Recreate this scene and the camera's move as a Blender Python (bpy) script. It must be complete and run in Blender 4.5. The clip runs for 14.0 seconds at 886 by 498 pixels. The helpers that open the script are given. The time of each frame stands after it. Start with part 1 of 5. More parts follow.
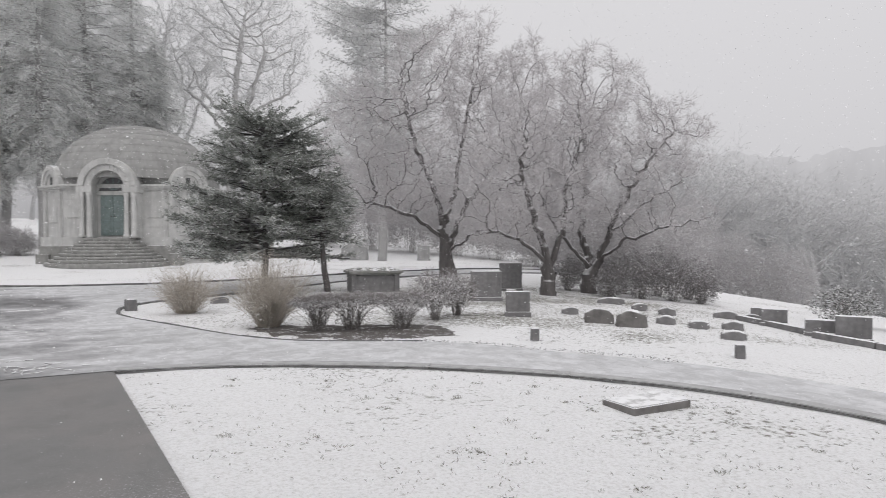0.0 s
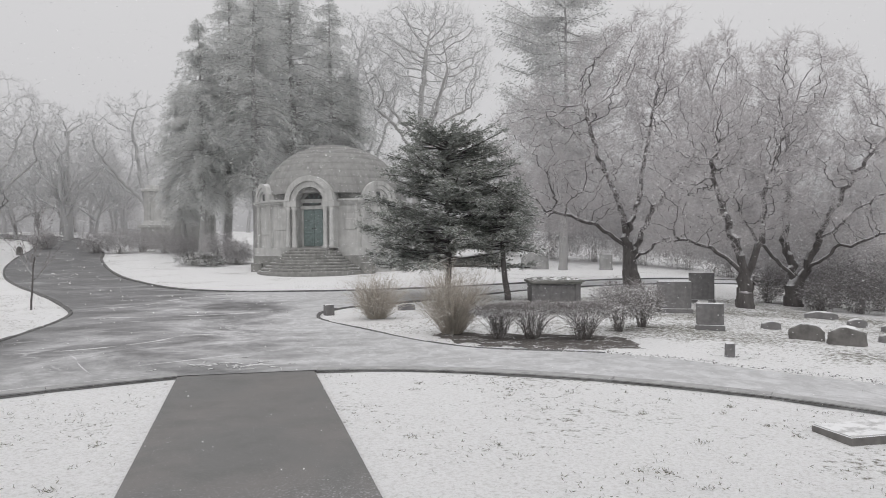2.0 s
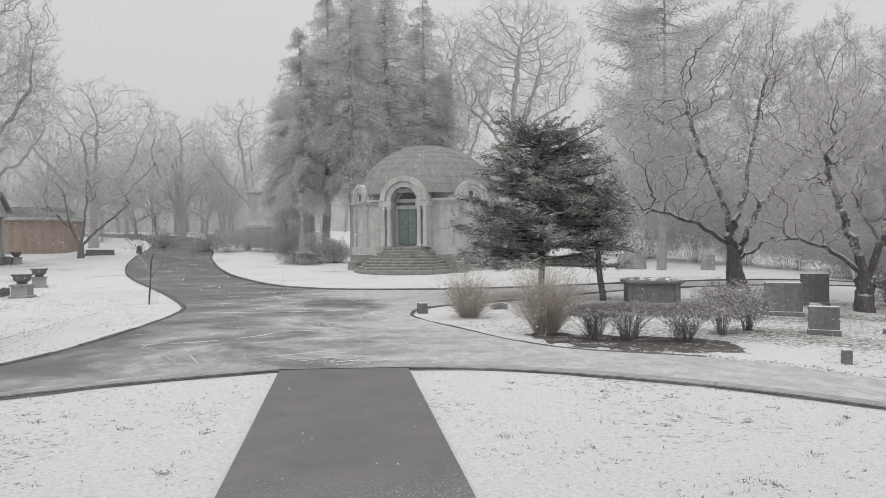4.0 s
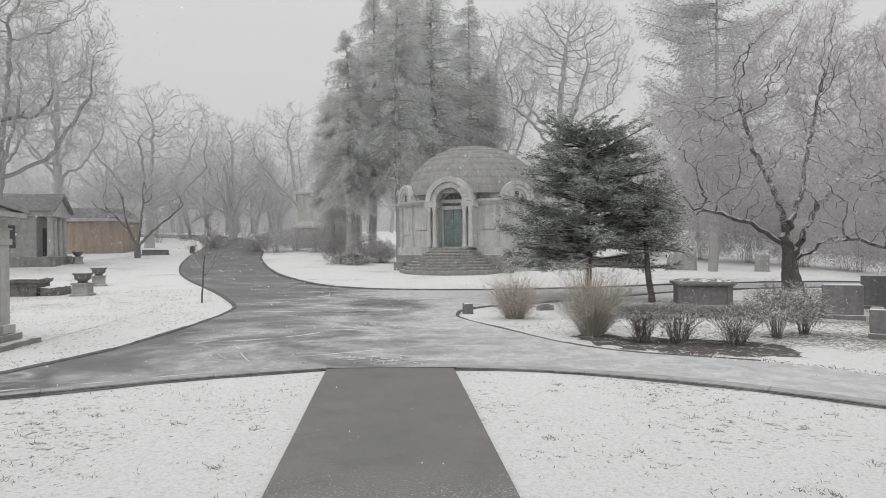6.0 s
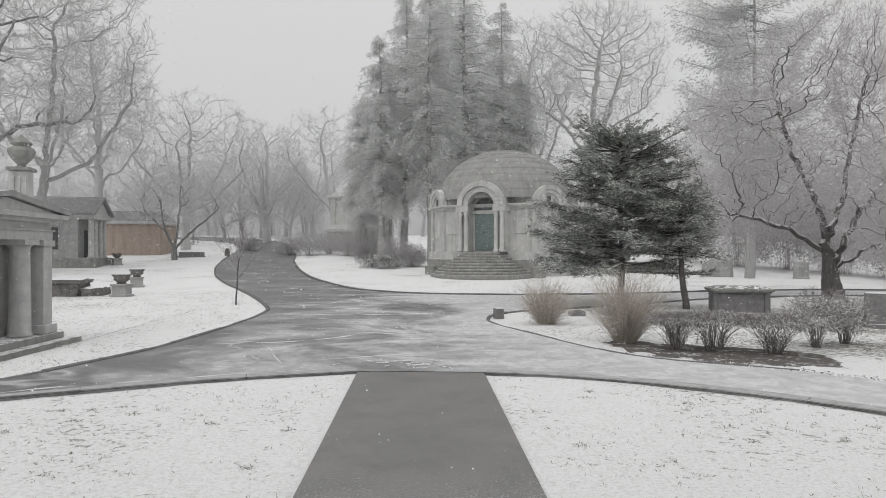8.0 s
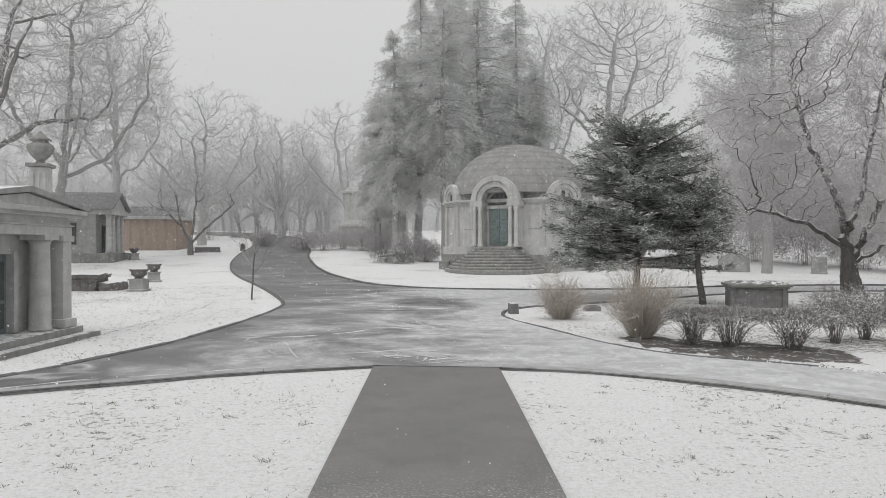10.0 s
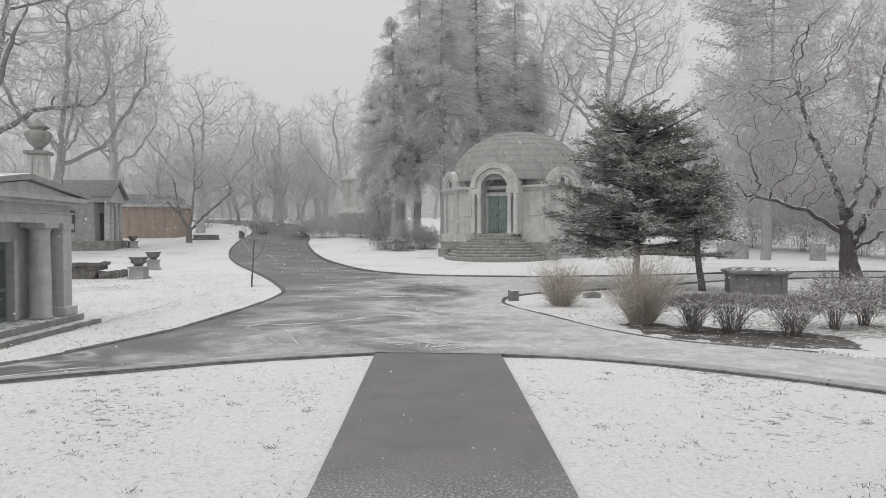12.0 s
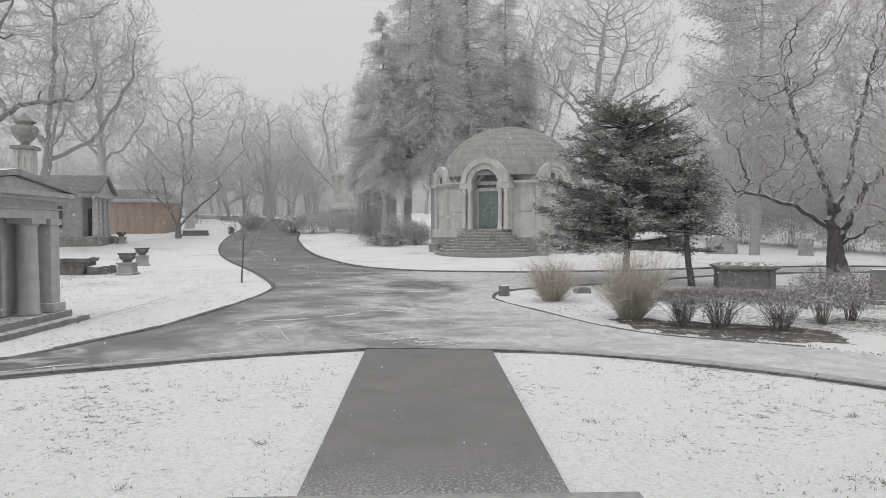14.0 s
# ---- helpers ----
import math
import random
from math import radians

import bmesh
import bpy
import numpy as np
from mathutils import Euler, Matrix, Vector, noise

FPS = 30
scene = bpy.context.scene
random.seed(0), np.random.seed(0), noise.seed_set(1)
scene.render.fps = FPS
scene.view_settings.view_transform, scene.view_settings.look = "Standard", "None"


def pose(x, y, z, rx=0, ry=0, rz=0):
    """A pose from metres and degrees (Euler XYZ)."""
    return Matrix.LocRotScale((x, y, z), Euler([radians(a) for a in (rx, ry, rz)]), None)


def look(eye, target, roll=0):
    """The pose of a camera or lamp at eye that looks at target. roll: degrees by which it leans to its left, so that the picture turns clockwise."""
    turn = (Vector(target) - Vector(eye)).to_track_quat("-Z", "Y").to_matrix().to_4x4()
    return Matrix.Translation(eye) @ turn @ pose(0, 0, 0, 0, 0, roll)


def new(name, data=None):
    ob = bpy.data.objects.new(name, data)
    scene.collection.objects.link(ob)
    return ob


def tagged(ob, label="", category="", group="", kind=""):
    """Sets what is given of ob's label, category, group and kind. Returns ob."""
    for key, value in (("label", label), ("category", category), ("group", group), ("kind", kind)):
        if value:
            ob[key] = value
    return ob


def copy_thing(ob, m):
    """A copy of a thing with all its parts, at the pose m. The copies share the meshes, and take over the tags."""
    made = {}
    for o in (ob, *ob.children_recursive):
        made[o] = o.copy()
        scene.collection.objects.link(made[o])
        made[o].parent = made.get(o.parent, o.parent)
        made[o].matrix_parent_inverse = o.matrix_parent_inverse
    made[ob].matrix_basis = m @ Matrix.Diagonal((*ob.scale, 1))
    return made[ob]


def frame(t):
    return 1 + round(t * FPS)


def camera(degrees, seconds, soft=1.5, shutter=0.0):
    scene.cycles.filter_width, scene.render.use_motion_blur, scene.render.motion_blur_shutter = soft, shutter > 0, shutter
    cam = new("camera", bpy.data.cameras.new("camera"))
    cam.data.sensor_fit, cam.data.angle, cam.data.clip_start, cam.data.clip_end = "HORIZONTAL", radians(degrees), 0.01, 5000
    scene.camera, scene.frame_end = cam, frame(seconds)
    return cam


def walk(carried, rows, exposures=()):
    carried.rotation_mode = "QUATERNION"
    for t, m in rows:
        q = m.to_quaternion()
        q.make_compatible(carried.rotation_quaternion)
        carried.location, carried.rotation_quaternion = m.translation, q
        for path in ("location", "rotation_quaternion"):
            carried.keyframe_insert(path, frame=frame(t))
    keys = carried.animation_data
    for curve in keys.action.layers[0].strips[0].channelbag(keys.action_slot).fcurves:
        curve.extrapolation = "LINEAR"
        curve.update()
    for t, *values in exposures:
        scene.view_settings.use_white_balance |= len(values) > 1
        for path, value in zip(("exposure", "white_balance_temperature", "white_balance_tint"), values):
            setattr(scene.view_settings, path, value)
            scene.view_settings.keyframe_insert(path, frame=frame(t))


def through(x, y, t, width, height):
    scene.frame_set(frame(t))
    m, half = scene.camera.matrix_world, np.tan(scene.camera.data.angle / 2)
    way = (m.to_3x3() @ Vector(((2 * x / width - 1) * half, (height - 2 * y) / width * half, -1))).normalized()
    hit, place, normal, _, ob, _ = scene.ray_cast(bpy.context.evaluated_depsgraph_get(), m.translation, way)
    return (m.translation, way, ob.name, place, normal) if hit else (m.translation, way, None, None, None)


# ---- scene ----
cam = camera(66.95, 14.0, soft=0.9, shutter=0.3)
walk(cam, [
    (0.0, pose(0.00, 0, 2.0, 88.94, 0.21, -31.48)),
    (0.5, pose(0.00, 0, 2.0, 89.37, 0.14, -26.08)),
    (1.0, pose(0.00, 0, 2.0, 89.50, 0.35, -22.58)),
    (1.5, pose(0.00, 0, 2.0, 89.81, 0.52, -19.18)),
    (2.0, pose(0.00, 0, 2.0, 89.82, 0.57, -16.16)),
    (2.5, pose(0.00, 0, 2.0, 89.69, 0.58, -13.62)),
    (3.0, pose(0.00, 0, 2.0, 89.71, 0.59, -11.50)),
    (5.5, pose(0.00, 0, 2.0, 89.89, 0.46, -5.11)),
    (6.0, pose(0.00, 0, 2.0, 89.89, 0.47, -4.36)),
    (6.5, pose(0.00, 0, 2.0, 89.90, 0.43, -3.69)),
    (7.0, pose(0.00, 0, 2.0, 89.94, 0.40, -2.97)),
    (7.5, pose(0.00, 0, 2.0, 90.18, 0.22, -2.30)),
    (8.0, pose(0.00, 0, 2.0, 90.27, 0.05, -1.70)),
    (8.5, pose(0.00, 0, 2.0, 90.25, 0.03, -1.13)),
    (9.0, pose(0.00, 0, 2.0, 90.20, -0.00, -0.60)),
    (11.5, pose(-0.08, 0, 2.0, 88.99, 0.10, -0.52)),
    (12.0, pose(-0.08, 0, 2.0, 88.75, 0.16, -0.66)),
    (12.5, pose(-0.08, 0, 2.0, 88.59, 0.16, -0.81)),
    (13.0, pose(-0.08, 0, 2.0, 88.50, 0.18, -1.06)),
    (13.5, pose(-0.08, 0, 2.0, 88.44, 0.23, -1.27)),
    (14.0, pose(-0.08, 0, 2.0, 88.36, 0.20, -1.46)),
], [(0.0, 0.07, 6440, 13), (0.5, -0.05, 6445, 12.6), (1.5, -0.04, 6460, 12), (3.0, 0.0, 6480, 11.6), (6.0, 0.0, 6500, 10), (14.0, 0.0, 6500, 10)])


# ---- world and light: overcast, snowing ----
world = bpy.data.worlds.new("overcast_sky")
scene.world = world
world.use_nodes = True
wn, wl = world.node_tree.nodes, world.node_tree.links
for n in list(wn):
    wn.remove(n)
w_out = wn.new("ShaderNodeOutputWorld")
w_bg = wn.new("ShaderNodeBackground")
w_sky = wn.new("ShaderNodeTexSky")
w_sky.sky_type, w_sky.sun_disc = "NISHITA", False
w_sky.sun_elevation, w_sky.sun_rotation = radians(42), radians(200)
w_sky.dust_density = 6.0
w_sat = wn.new("ShaderNodeHueSaturation")
w_sat.inputs["Saturation"].default_value, w_sat.inputs["Value"].default_value = 0.1, 0.1
w_tc = wn.new("ShaderNodeTexCoord")
w_sep = wn.new("ShaderNodeSeparateXYZ")
w_ramp = wn.new("ShaderNodeValToRGB")
w_ramp.color_ramp.elements[0].position, w_ramp.color_ramp.elements[0].color = 0.0, (0.60, 0.60, 0.605, 1)
w_ramp.color_ramp.elements[1].position, w_ramp.color_ramp.elements[1].color = 1.0, (1.0, 1.0, 1.0, 1)
e = w_ramp.color_ramp.elements.new(0.36)
e.color = (0.71, 0.71, 0.71, 1)
w_mix = wn.new("ShaderNodeMixRGB")
w_mix.inputs["Fac"].default_value = 0.9
wl.new(w_tc.outputs["Generated"], w_sep.inputs[0])
wl.new(w_sep.outputs["Z"], w_ramp.inputs["Fac"])
wl.new(w_sky.outputs["Color"], w_sat.inputs["Color"])
wl.new(w_sat.outputs["Color"], w_mix.inputs["Color1"])
wl.new(w_ramp.outputs["Color"], w_mix.inputs["Color2"])
wl.new(w_mix.outputs["Color"], w_bg.inputs["Color"])
w_bg.inputs["Strength"].default_value = 1.0
wl.new(w_bg.outputs[0], w_out.inputs[0])

sun = new("sun", bpy.data.lights.new("sun", "SUN"))
sun.data.energy, sun.data.angle, sun.data.color = 0.6, radians(40), (1.0, 0.98, 0.95)
sun.matrix_world = look((0, 0, 40), (12, 22, 0))


# ---- node material helpers ----
def material(name):
    m = bpy.data.materials.new(name)
    m.use_nodes = True
    nt = m.node_tree
    return m, nt, nt.nodes["Principled BSDF"]


def nd(nt, kind, **values):
    n = nt.nodes.new(kind)
    for k, v in values.items():
        n.inputs[k].default_value = v
    return n


def ramp(nt, source, a, b, ca=(0, 0, 0, 1), cb=(1, 1, 1, 1)):
    r = nt.nodes.new("ShaderNodeValToRGB")
    r.color_ramp.elements[0].position, r.color_ramp.elements[0].color = a, ca
    r.color_ramp.elements[1].position, r.color_ramp.elements[1].color = b, cb
    nt.links.new(source, r.inputs["Fac"])
    return r.outputs["Color"]


def mix(nt, fac, a, b):
    n = nt.nodes.new("ShaderNodeMixRGB")
    for socket, v in (("Fac", fac), ("Color1", a), ("Color2", b)):
        if isinstance(v, bpy.types.NodeSocket):
            nt.links.new(v, n.inputs[socket])
        else:
            n.inputs[socket].default_value = v if socket == "Fac" else (*v, 1)
    return n.outputs["Color"]


def calc(nt, op, a, b=0.0):
    n = nt.nodes.new("ShaderNodeMath")
    n.operation = op
    for i, v in enumerate((a, b)):
        if isinstance(v, bpy.types.NodeSocket):
            nt.links.new(v, n.inputs[i])
        else:
            n.inputs[i].default_value = v
    return n.outputs[0]


def grain(nt, scale, detail=4.0, rough=0.6, stretch=None, world_space=False, swirl=0.0):
    tc = nt.nodes.new("ShaderNodeNewGeometry" if world_space else "ShaderNodeTexCoord")
    src = tc.outputs["Position" if world_space else "Object"]
    if stretch:
        mp = nt.nodes.new("ShaderNodeMapping")
        mp.inputs["Scale"].default_value = stretch
        nt.links.new(src, mp.inputs["Vector"])
        src = mp.outputs["Vector"]
    n = nd(nt, "ShaderNodeTexNoise", Scale=scale, Detail=detail, Roughness=rough, Distortion=swirl)
    nt.links.new(src, n.inputs["Vector"])
    return n.outputs["Fac"]


def bump(nt, bsdf, height, strength=0.3, distance=0.02):
    b = nd(nt, "ShaderNodeBump", Strength=strength, Distance=distance)
    nt.links.new(height, b.inputs["Height"])
    nt.links.new(b.outputs["Normal"], bsdf.inputs["Normal"])


def snow_on_top(nt, low, high, scale=6.0, broken=0.7):
    """1 where a face looks up and carries snow, broken up by noise."""
    g = nt.nodes.new("ShaderNodeNewGeometry")
    s = nt.nodes.new("ShaderNodeSeparateXYZ")
    nt.links.new(g.outputs["Normal"], s.inputs[0])
    v = calc(nt, "ADD", s.outputs["Z"], calc(nt, "MULTIPLY", calc(nt, "SUBTRACT", grain(nt, scale, world_space=True), 0.5), broken))
    return ramp(nt, v, low, high)


SNOW = (0.80, 0.805, 0.81)


def stone(name, dark, light, scale=3.0, low=0.55, high=0.85, rough=0.85, streaks=0.5, snow=True):
    m, nt, b = material(name)
    c = mix(nt, ramp(nt, grain(nt, scale, 6), 0.3, 0.7), dark, light)
    stain = ramp(nt, grain(nt, 1.1, 5, 0.65, (3.0, 3.0, 0.35)), 0.45, 0.75)
    c = mix(nt, calc(nt, "MULTIPLY", stain, streaks), c, tuple(v * 0.5 for v in dark))
    if snow:
        c = mix(nt, snow_on_top(nt, low, high), c, SNOW)
    nt.links.new(c, b.inputs["Base Color"])
    b.inputs["Roughness"].default_value = rough
    bump(nt, b, grain(nt, scale * 14, 5), 0.35, 0.01)
    return m


def bark(name, dark, light, low, high, scale=9.0):
    """Bark with snow lying on its upper side."""
    m, nt, b = material(name)
    c = mix(nt, ramp(nt, grain(nt, scale, 5, 0.65, (1, 1, 0.25)), 0.35, 0.7), dark, light)
    c = mix(nt, snow_on_top(nt, low, high, 7.0, 0.4), c, SNOW)
    nt.links.new(c, b.inputs["Base Color"])
    b.inputs["Roughness"].default_value = 0.9
    bump(nt, b, grain(nt, scale * 3, 5, 0.6, (1, 1, 0.2)), 0.5, 0.02)
    return m


def foliage(name, dark, light, low, high, through=0.35):
    """Thin leaves, needles or stems: some light passes through them, snow lies on top."""
    m, nt, b = material(name)
    g = nt.nodes.new("ShaderNodeNewGeometry")
    c = mix(nt, g.outputs["Random Per Island"], dark, light)
    c = mix(nt, snow_on_top(nt, low, high, 2.0), c, SNOW)
    nt.links.new(c, b.inputs["Base Color"])
    b.inputs["Roughness"].default_value = 0.8
    t = nt.nodes.new("ShaderNodeBsdfTranslucent")
    nt.links.new(c, t.inputs["Color"])
    blend = nd(nt, "ShaderNodeMixShader", Fac=through)
    nt.links.new(b.outputs[0], blend.inputs[1])
    nt.links.new(t.outputs[0], blend.inputs[2])
    nt.links.new(blend.outputs[0], nt.nodes["Material Output"].inputs["Surface"])
    return m


def plain(name, colour, rough=0.6, metal=0.0, vary=0.25, scale=8.0):
    m, nt, b = material(name)
    c = mix(nt, ramp(nt, grain(nt, scale, 5), 0.3, 0.7), tuple(v * (1 - vary) for v in colour), tuple(min(1, v * (1 + vary)) for v in colour))
    nt.links.new(c, b.inputs["Base Color"])
    b.inputs["Roughness"].default_value, b.inputs["Metallic"].default_value = rough, metal
    bump(nt, b, grain(nt, scale * 8, 4), 0.2, 0.01)
    return m


# snow on grass: broken, with blades and earth showing in patches
M_GROUND, nt, b = material("snow_over_grass")
fine = grain(nt, 12.0, 6, 0.72, (0.85, 1.0, 1.0), True)
broad = grain(nt, 0.33, 4, 0.6, None, True)
thin = calc(nt, "ADD", calc(nt, "MULTIPLY", fine, 0.75), calc(nt, "MULTIPLY", broad, 0.45))
pos = nt.nodes.new("ShaderNodeNewGeometry")
sep = nt.nodes.new("ShaderNodeSeparateXYZ")
nt.links.new(pos.outputs["Position"], sep.inputs[0])
span = calc(nt, "ADD", calc(nt, "POWER", calc(nt, "SUBTRACT", sep.outputs["X"], 12.5), 2.0), calc(nt, "POWER", calc(nt, "SUBTRACT", sep.outputs["Y"], 17.5), 2.0))
sheltered = nd(nt, "ShaderNodeMapRange")
for k, v in (("From Min", 110.0), ("From Max", 15.0)):
    sheltered.inputs[k].default_value = v
nt.links.new(span, sheltered.inputs["Value"])
thin = calc(nt, "ADD", thin, calc(nt, "MULTIPLY", sheltered.outputs["Result"], 0.085))
grass_c = mix(nt, grain(nt, 30, 3, 0.6, None, True), (0.10, 0.098, 0.08), (0.26, 0.25, 0.21))
c = mix(nt, ramp(nt, thin, 0.675, 0.76), (0.86, 0.863, 0.868), grass_c)
c = mix(nt, calc(nt, "MULTIPLY", ramp(nt, grain(nt, 24.0, 5, 0.7, None, True), 0.47, 0.72), 0.5), c, (0.42, 0.41, 0.38))
c = mix(nt, calc(nt, "MULTIPLY", ramp(nt, grain(nt, 55.0, 4, 0.75, None, True), 0.55, 0.72), 0.42), c, (0.30, 0.29, 0.26))
nt.links.new(c, b.inputs["Base Color"])
b.inputs["Roughness"].default_value = 0.75
bump(nt, b, calc(nt, "ADD", grain(nt, 14.0, 7, 0.7, None, True), calc(nt, "MULTIPLY", broad, 0.5)), 0.8, 0.06)

# wet asphalt, dusted with drifted snow that thickens toward the shaded lane
M_ROAD, nt, b = material("wet_asphalt_with_drifted_snow")
asph = mix(nt, grain(nt, 60, 4, 0.7, None, True), (0.055, 0.055, 0.056), (0.15, 0.15, 0.15))
asph = mix(nt, ramp(nt, grain(nt, 0.5, 4, 0.6, None, True), 0.4, 0.65), asph, (0.17, 0.17, 0.172))
pos = nt.nodes.new("ShaderNodeNewGeometry")
sep = nt.nodes.new("ShaderNodeSeparateXYZ")
nt.links.new(pos.outputs["Position"], sep.inputs[0])
lane = calc(nt, "MULTIPLY", calc(nt, "ADD", sep.outputs["X"], 4.0), 0.032)
lane = calc(nt, "MINIMUM", calc(nt, "MAXIMUM", lane, -0.11), 0.34)
streak = calc(nt, "ADD", calc(nt, "MULTIPLY", grain(nt, 0.3, 6, 0.6, (0.75, 0.8, 1.0), True, 1.8), 0.78), calc(nt, "MULTIPLY", grain(nt, 1.5, 7, 0.72, (0.9, 0.9, 1.0), True, 1.0), 0.22))
drift = ramp(nt, calc(nt, "ADD", streak, lane), 0.47, 0.68)
vein = calc(nt, "ABSOLUTE", calc(nt, "SUBTRACT", grain(nt, 0.23, 3, 0.5, (0.6, 1.0, 1.0), True, 1.2), 0.5))
vein = calc(nt, "MULTIPLY", ramp(nt, vein, 0.0, 0.028, (1, 1, 1, 1), (0, 0, 0, 1)), ramp(nt, grain(nt, 0.9, 5, 0.7, None, True), 0.42, 0.6))
crisp = ramp(nt, grain(nt, 3.2, 7, 0.78, (0.9, 0.7, 1.0), True, 0.6), 0.44, 0.56)
drift = calc(nt, "MULTIPLY", drift, calc(nt, "ADD", 0.80, calc(nt, "MULTIPLY", crisp, 0.28)))
drift = calc(nt, "MAXIMUM", drift, calc(nt, "MULTIPLY", vein, 0.85))
powder = calc(nt, "MULTIPLY", drift, calc(nt, "ADD", 0.32, calc(nt, "MULTIPLY", grain(nt, 2.2, 7, 0.78, (0.8, 0.8, 1.0), True), 0.74)))
c = mix(nt, powder, asph, (0.74, 0.745, 0.755))
nt.links.new(c, b.inputs["Base Color"])
wet = ramp(nt, drift, 0.0, 1.0, (0.42, 0.42, 0.42, 1), (0.85, 0.85, 0.85, 1))
nt.links.new(wet, b.inputs["Roughness"])
bump(nt, b, calc(nt, "ADD", grain(nt, 90, 3, 0.6, None, True), calc(nt, "MULTIPLY", drift, 2.0)), 0.35, 0.012)

# tarmac walkway, dark and damp, sprinkled with snow grains toward its near end
M_PATH, nt, b = material("damp_tarmac_walkway")
c = mix(nt, grain(nt, 70, 4, 0.7, None, True), (0.12, 0.12, 0.119), (0.205, 0.202, 0.197))
c = mix(nt, calc(nt, "MULTIPLY", ramp(nt, grain(nt, 0.8, 5, 0.65, None, True, 0.5), 0.42, 0.66), 0.55), c, (0.222, 0.204, 0.196))
c = mix(nt, calc(nt, "MULTIPLY", ramp(nt, grain(nt, 1.5, 6, 0.7, None, True), 0.48, 0.72), 0.45), c, (0.098, 0.10, 0.096))
c = mix(nt, ramp(nt, grain(nt, 42, 2, 0.8, None, True), 0.70, 0.73), c, (0.6, 0.6, 0.61))
pos = nt.nodes.new("ShaderNodeNewGeometry")
sep = nt.nodes.new("ShaderNodeSeparateXYZ")
nt.links.new(pos.outputs["Position"], sep.inputs[0])
near = calc(nt, "MAXIMUM", calc(nt, "MULTIPLY", calc(nt, "SUBTRACT", 7.0, sep.outputs["Y"]), 0.095), 0.0)
c = mix(nt, ramp(nt, calc(nt, "ADD", grain(nt, 48, 3, 0.8, (0.8, 1.0, 1.0), True), near), 0.70, 0.80), c, (0.46, 0.46, 0.465))
nt.links.new(c, b.inputs["Base Color"])
b.inputs["Roughness"].default_value = 0.55
bump(nt, b, grain(nt, 110, 3, 0.6, None, True), 0.3, 0.008)

M_KERB = stone("grey_granite_kerb", (0.10, 0.10, 0.10), (0.22, 0.217, 0.213), 5.0, 1.1, 1.6)
M_GUTTER = stone("grey_kerb_edge_under_thin_snow", (0.31, 0.31, 0.31), (0.46, 0.46, 0.46), 5.0, streaks=0.3, snow=False)
M_PALEBARK = bark("grey_brown_bark", (0.18, 0.177, 0.175), (0.27, 0.265, 0.26), 0.6, 1.0)
# woodland, oak and winter-twig tones are paled: distance haze painted into the colour
M_WOODBARK = bark("hazed_woodland_bark", (0.46, 0.46, 0.463), (0.54, 0.54, 0.543), 0.8, 1.3)
M_WOODTWIG = bark("hazed_woodland_twigs", (0.54, 0.54, 0.543), (0.62, 0.62, 0.623), 0.9, 1.4)
M_OAKLIMB = bark("haze_paled_oak_bark", (0.42, 0.418, 0.415), (0.50, 0.497, 0.49), 0.7, 1.1)
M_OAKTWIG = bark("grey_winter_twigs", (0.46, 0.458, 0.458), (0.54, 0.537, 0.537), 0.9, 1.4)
M_GRANITE = stone("dark_grey_granite", (0.15, 0.147, 0.148), (0.25, 0.245, 0.245), 7.0, 0.5, 0.8)
M_MOSSY = stone("mossy_grey_granite_lid", (0.17, 0.172, 0.16), (0.30, 0.302, 0.285), 5.0, 0.95, 1.3)
M_LEDGER = stone("pale_ledger_top_with_snow", (0.42, 0.42, 0.42), (0.58, 0.58, 0.58), 6.0, 0.9, 1.2, streaks=0.2)
M_DOORSTEP = plain("worn_grey_doorstep", (0.30, 0.30, 0.295), 0.8)
M_ROCKFACE = stone("rough_weathered_granite", (0.11, 0.105, 0.10), (0.24, 0.23, 0.22), 4.0, 0.6, 0.9)
M_LIME = stone("pale_limestone", (0.43, 0.43, 0.42), (0.58, 0.58, 0.565), 1.5, 0.8, 1.05)
M_DOME = stone("weathered_grey_stone_dome", (0.25, 0.25, 0.243), (0.34, 0.34, 0.33), 1.2, 1.05, 1.5)
M_MARBLE = stone("weathered_white_marble", (0.40, 0.40, 0.39), (0.58, 0.58, 0.565), 2.0, 0.8, 1.0)
M_STEP = stone("dark_mossy_stone", (0.21, 0.21, 0.20), (0.33, 0.33, 0.315), 3.0, 0.9, 1.25)
M_ROOF = stone("grey_slate_roof", (0.22, 0.22, 0.225), (0.31, 0.31, 0.315), 3.0, 1.0, 1.4)
M_BRICK = stone("dull_orange_brown_brick", (0.34, 0.275, 0.235), (0.44, 0.365, 0.315), 6.0, 0.8, 1.0)
M_DOOR = plain("green_bronze_patina", (0.18, 0.225, 0.22), 0.55, 0.2)
M_DARK = plain("dark_opening", (0.09, 0.093, 0.093), 0.8)
M_GLASS = plain("dark_leaded_glass", (0.10, 0.10, 0.10), 0.3)
M_CHERRY = bark("dark_cherry_bark_with_snow", (0.085, 0.078, 0.077), (0.16, 0.15, 0.146), 0.32, 0.6)
M_TWIG = bark("fine_twigs_rimed_with_snow", (0.50, 0.48, 0.485), (0.62, 0.60, 0.605), 0.75, 1.2)
M_BARK = bark("grey_bark_with_snow", (0.33, 0.328, 0.325), (0.40, 0.397, 0.39), 0.6, 1.0)
# far trees: snowfall haze painted in as a paler bark and twig tone
M_FARBARK = bark("haze_paled_bark", (0.45, 0.45, 0.45), (0.53, 0.53, 0.53), 0.7, 1.2)
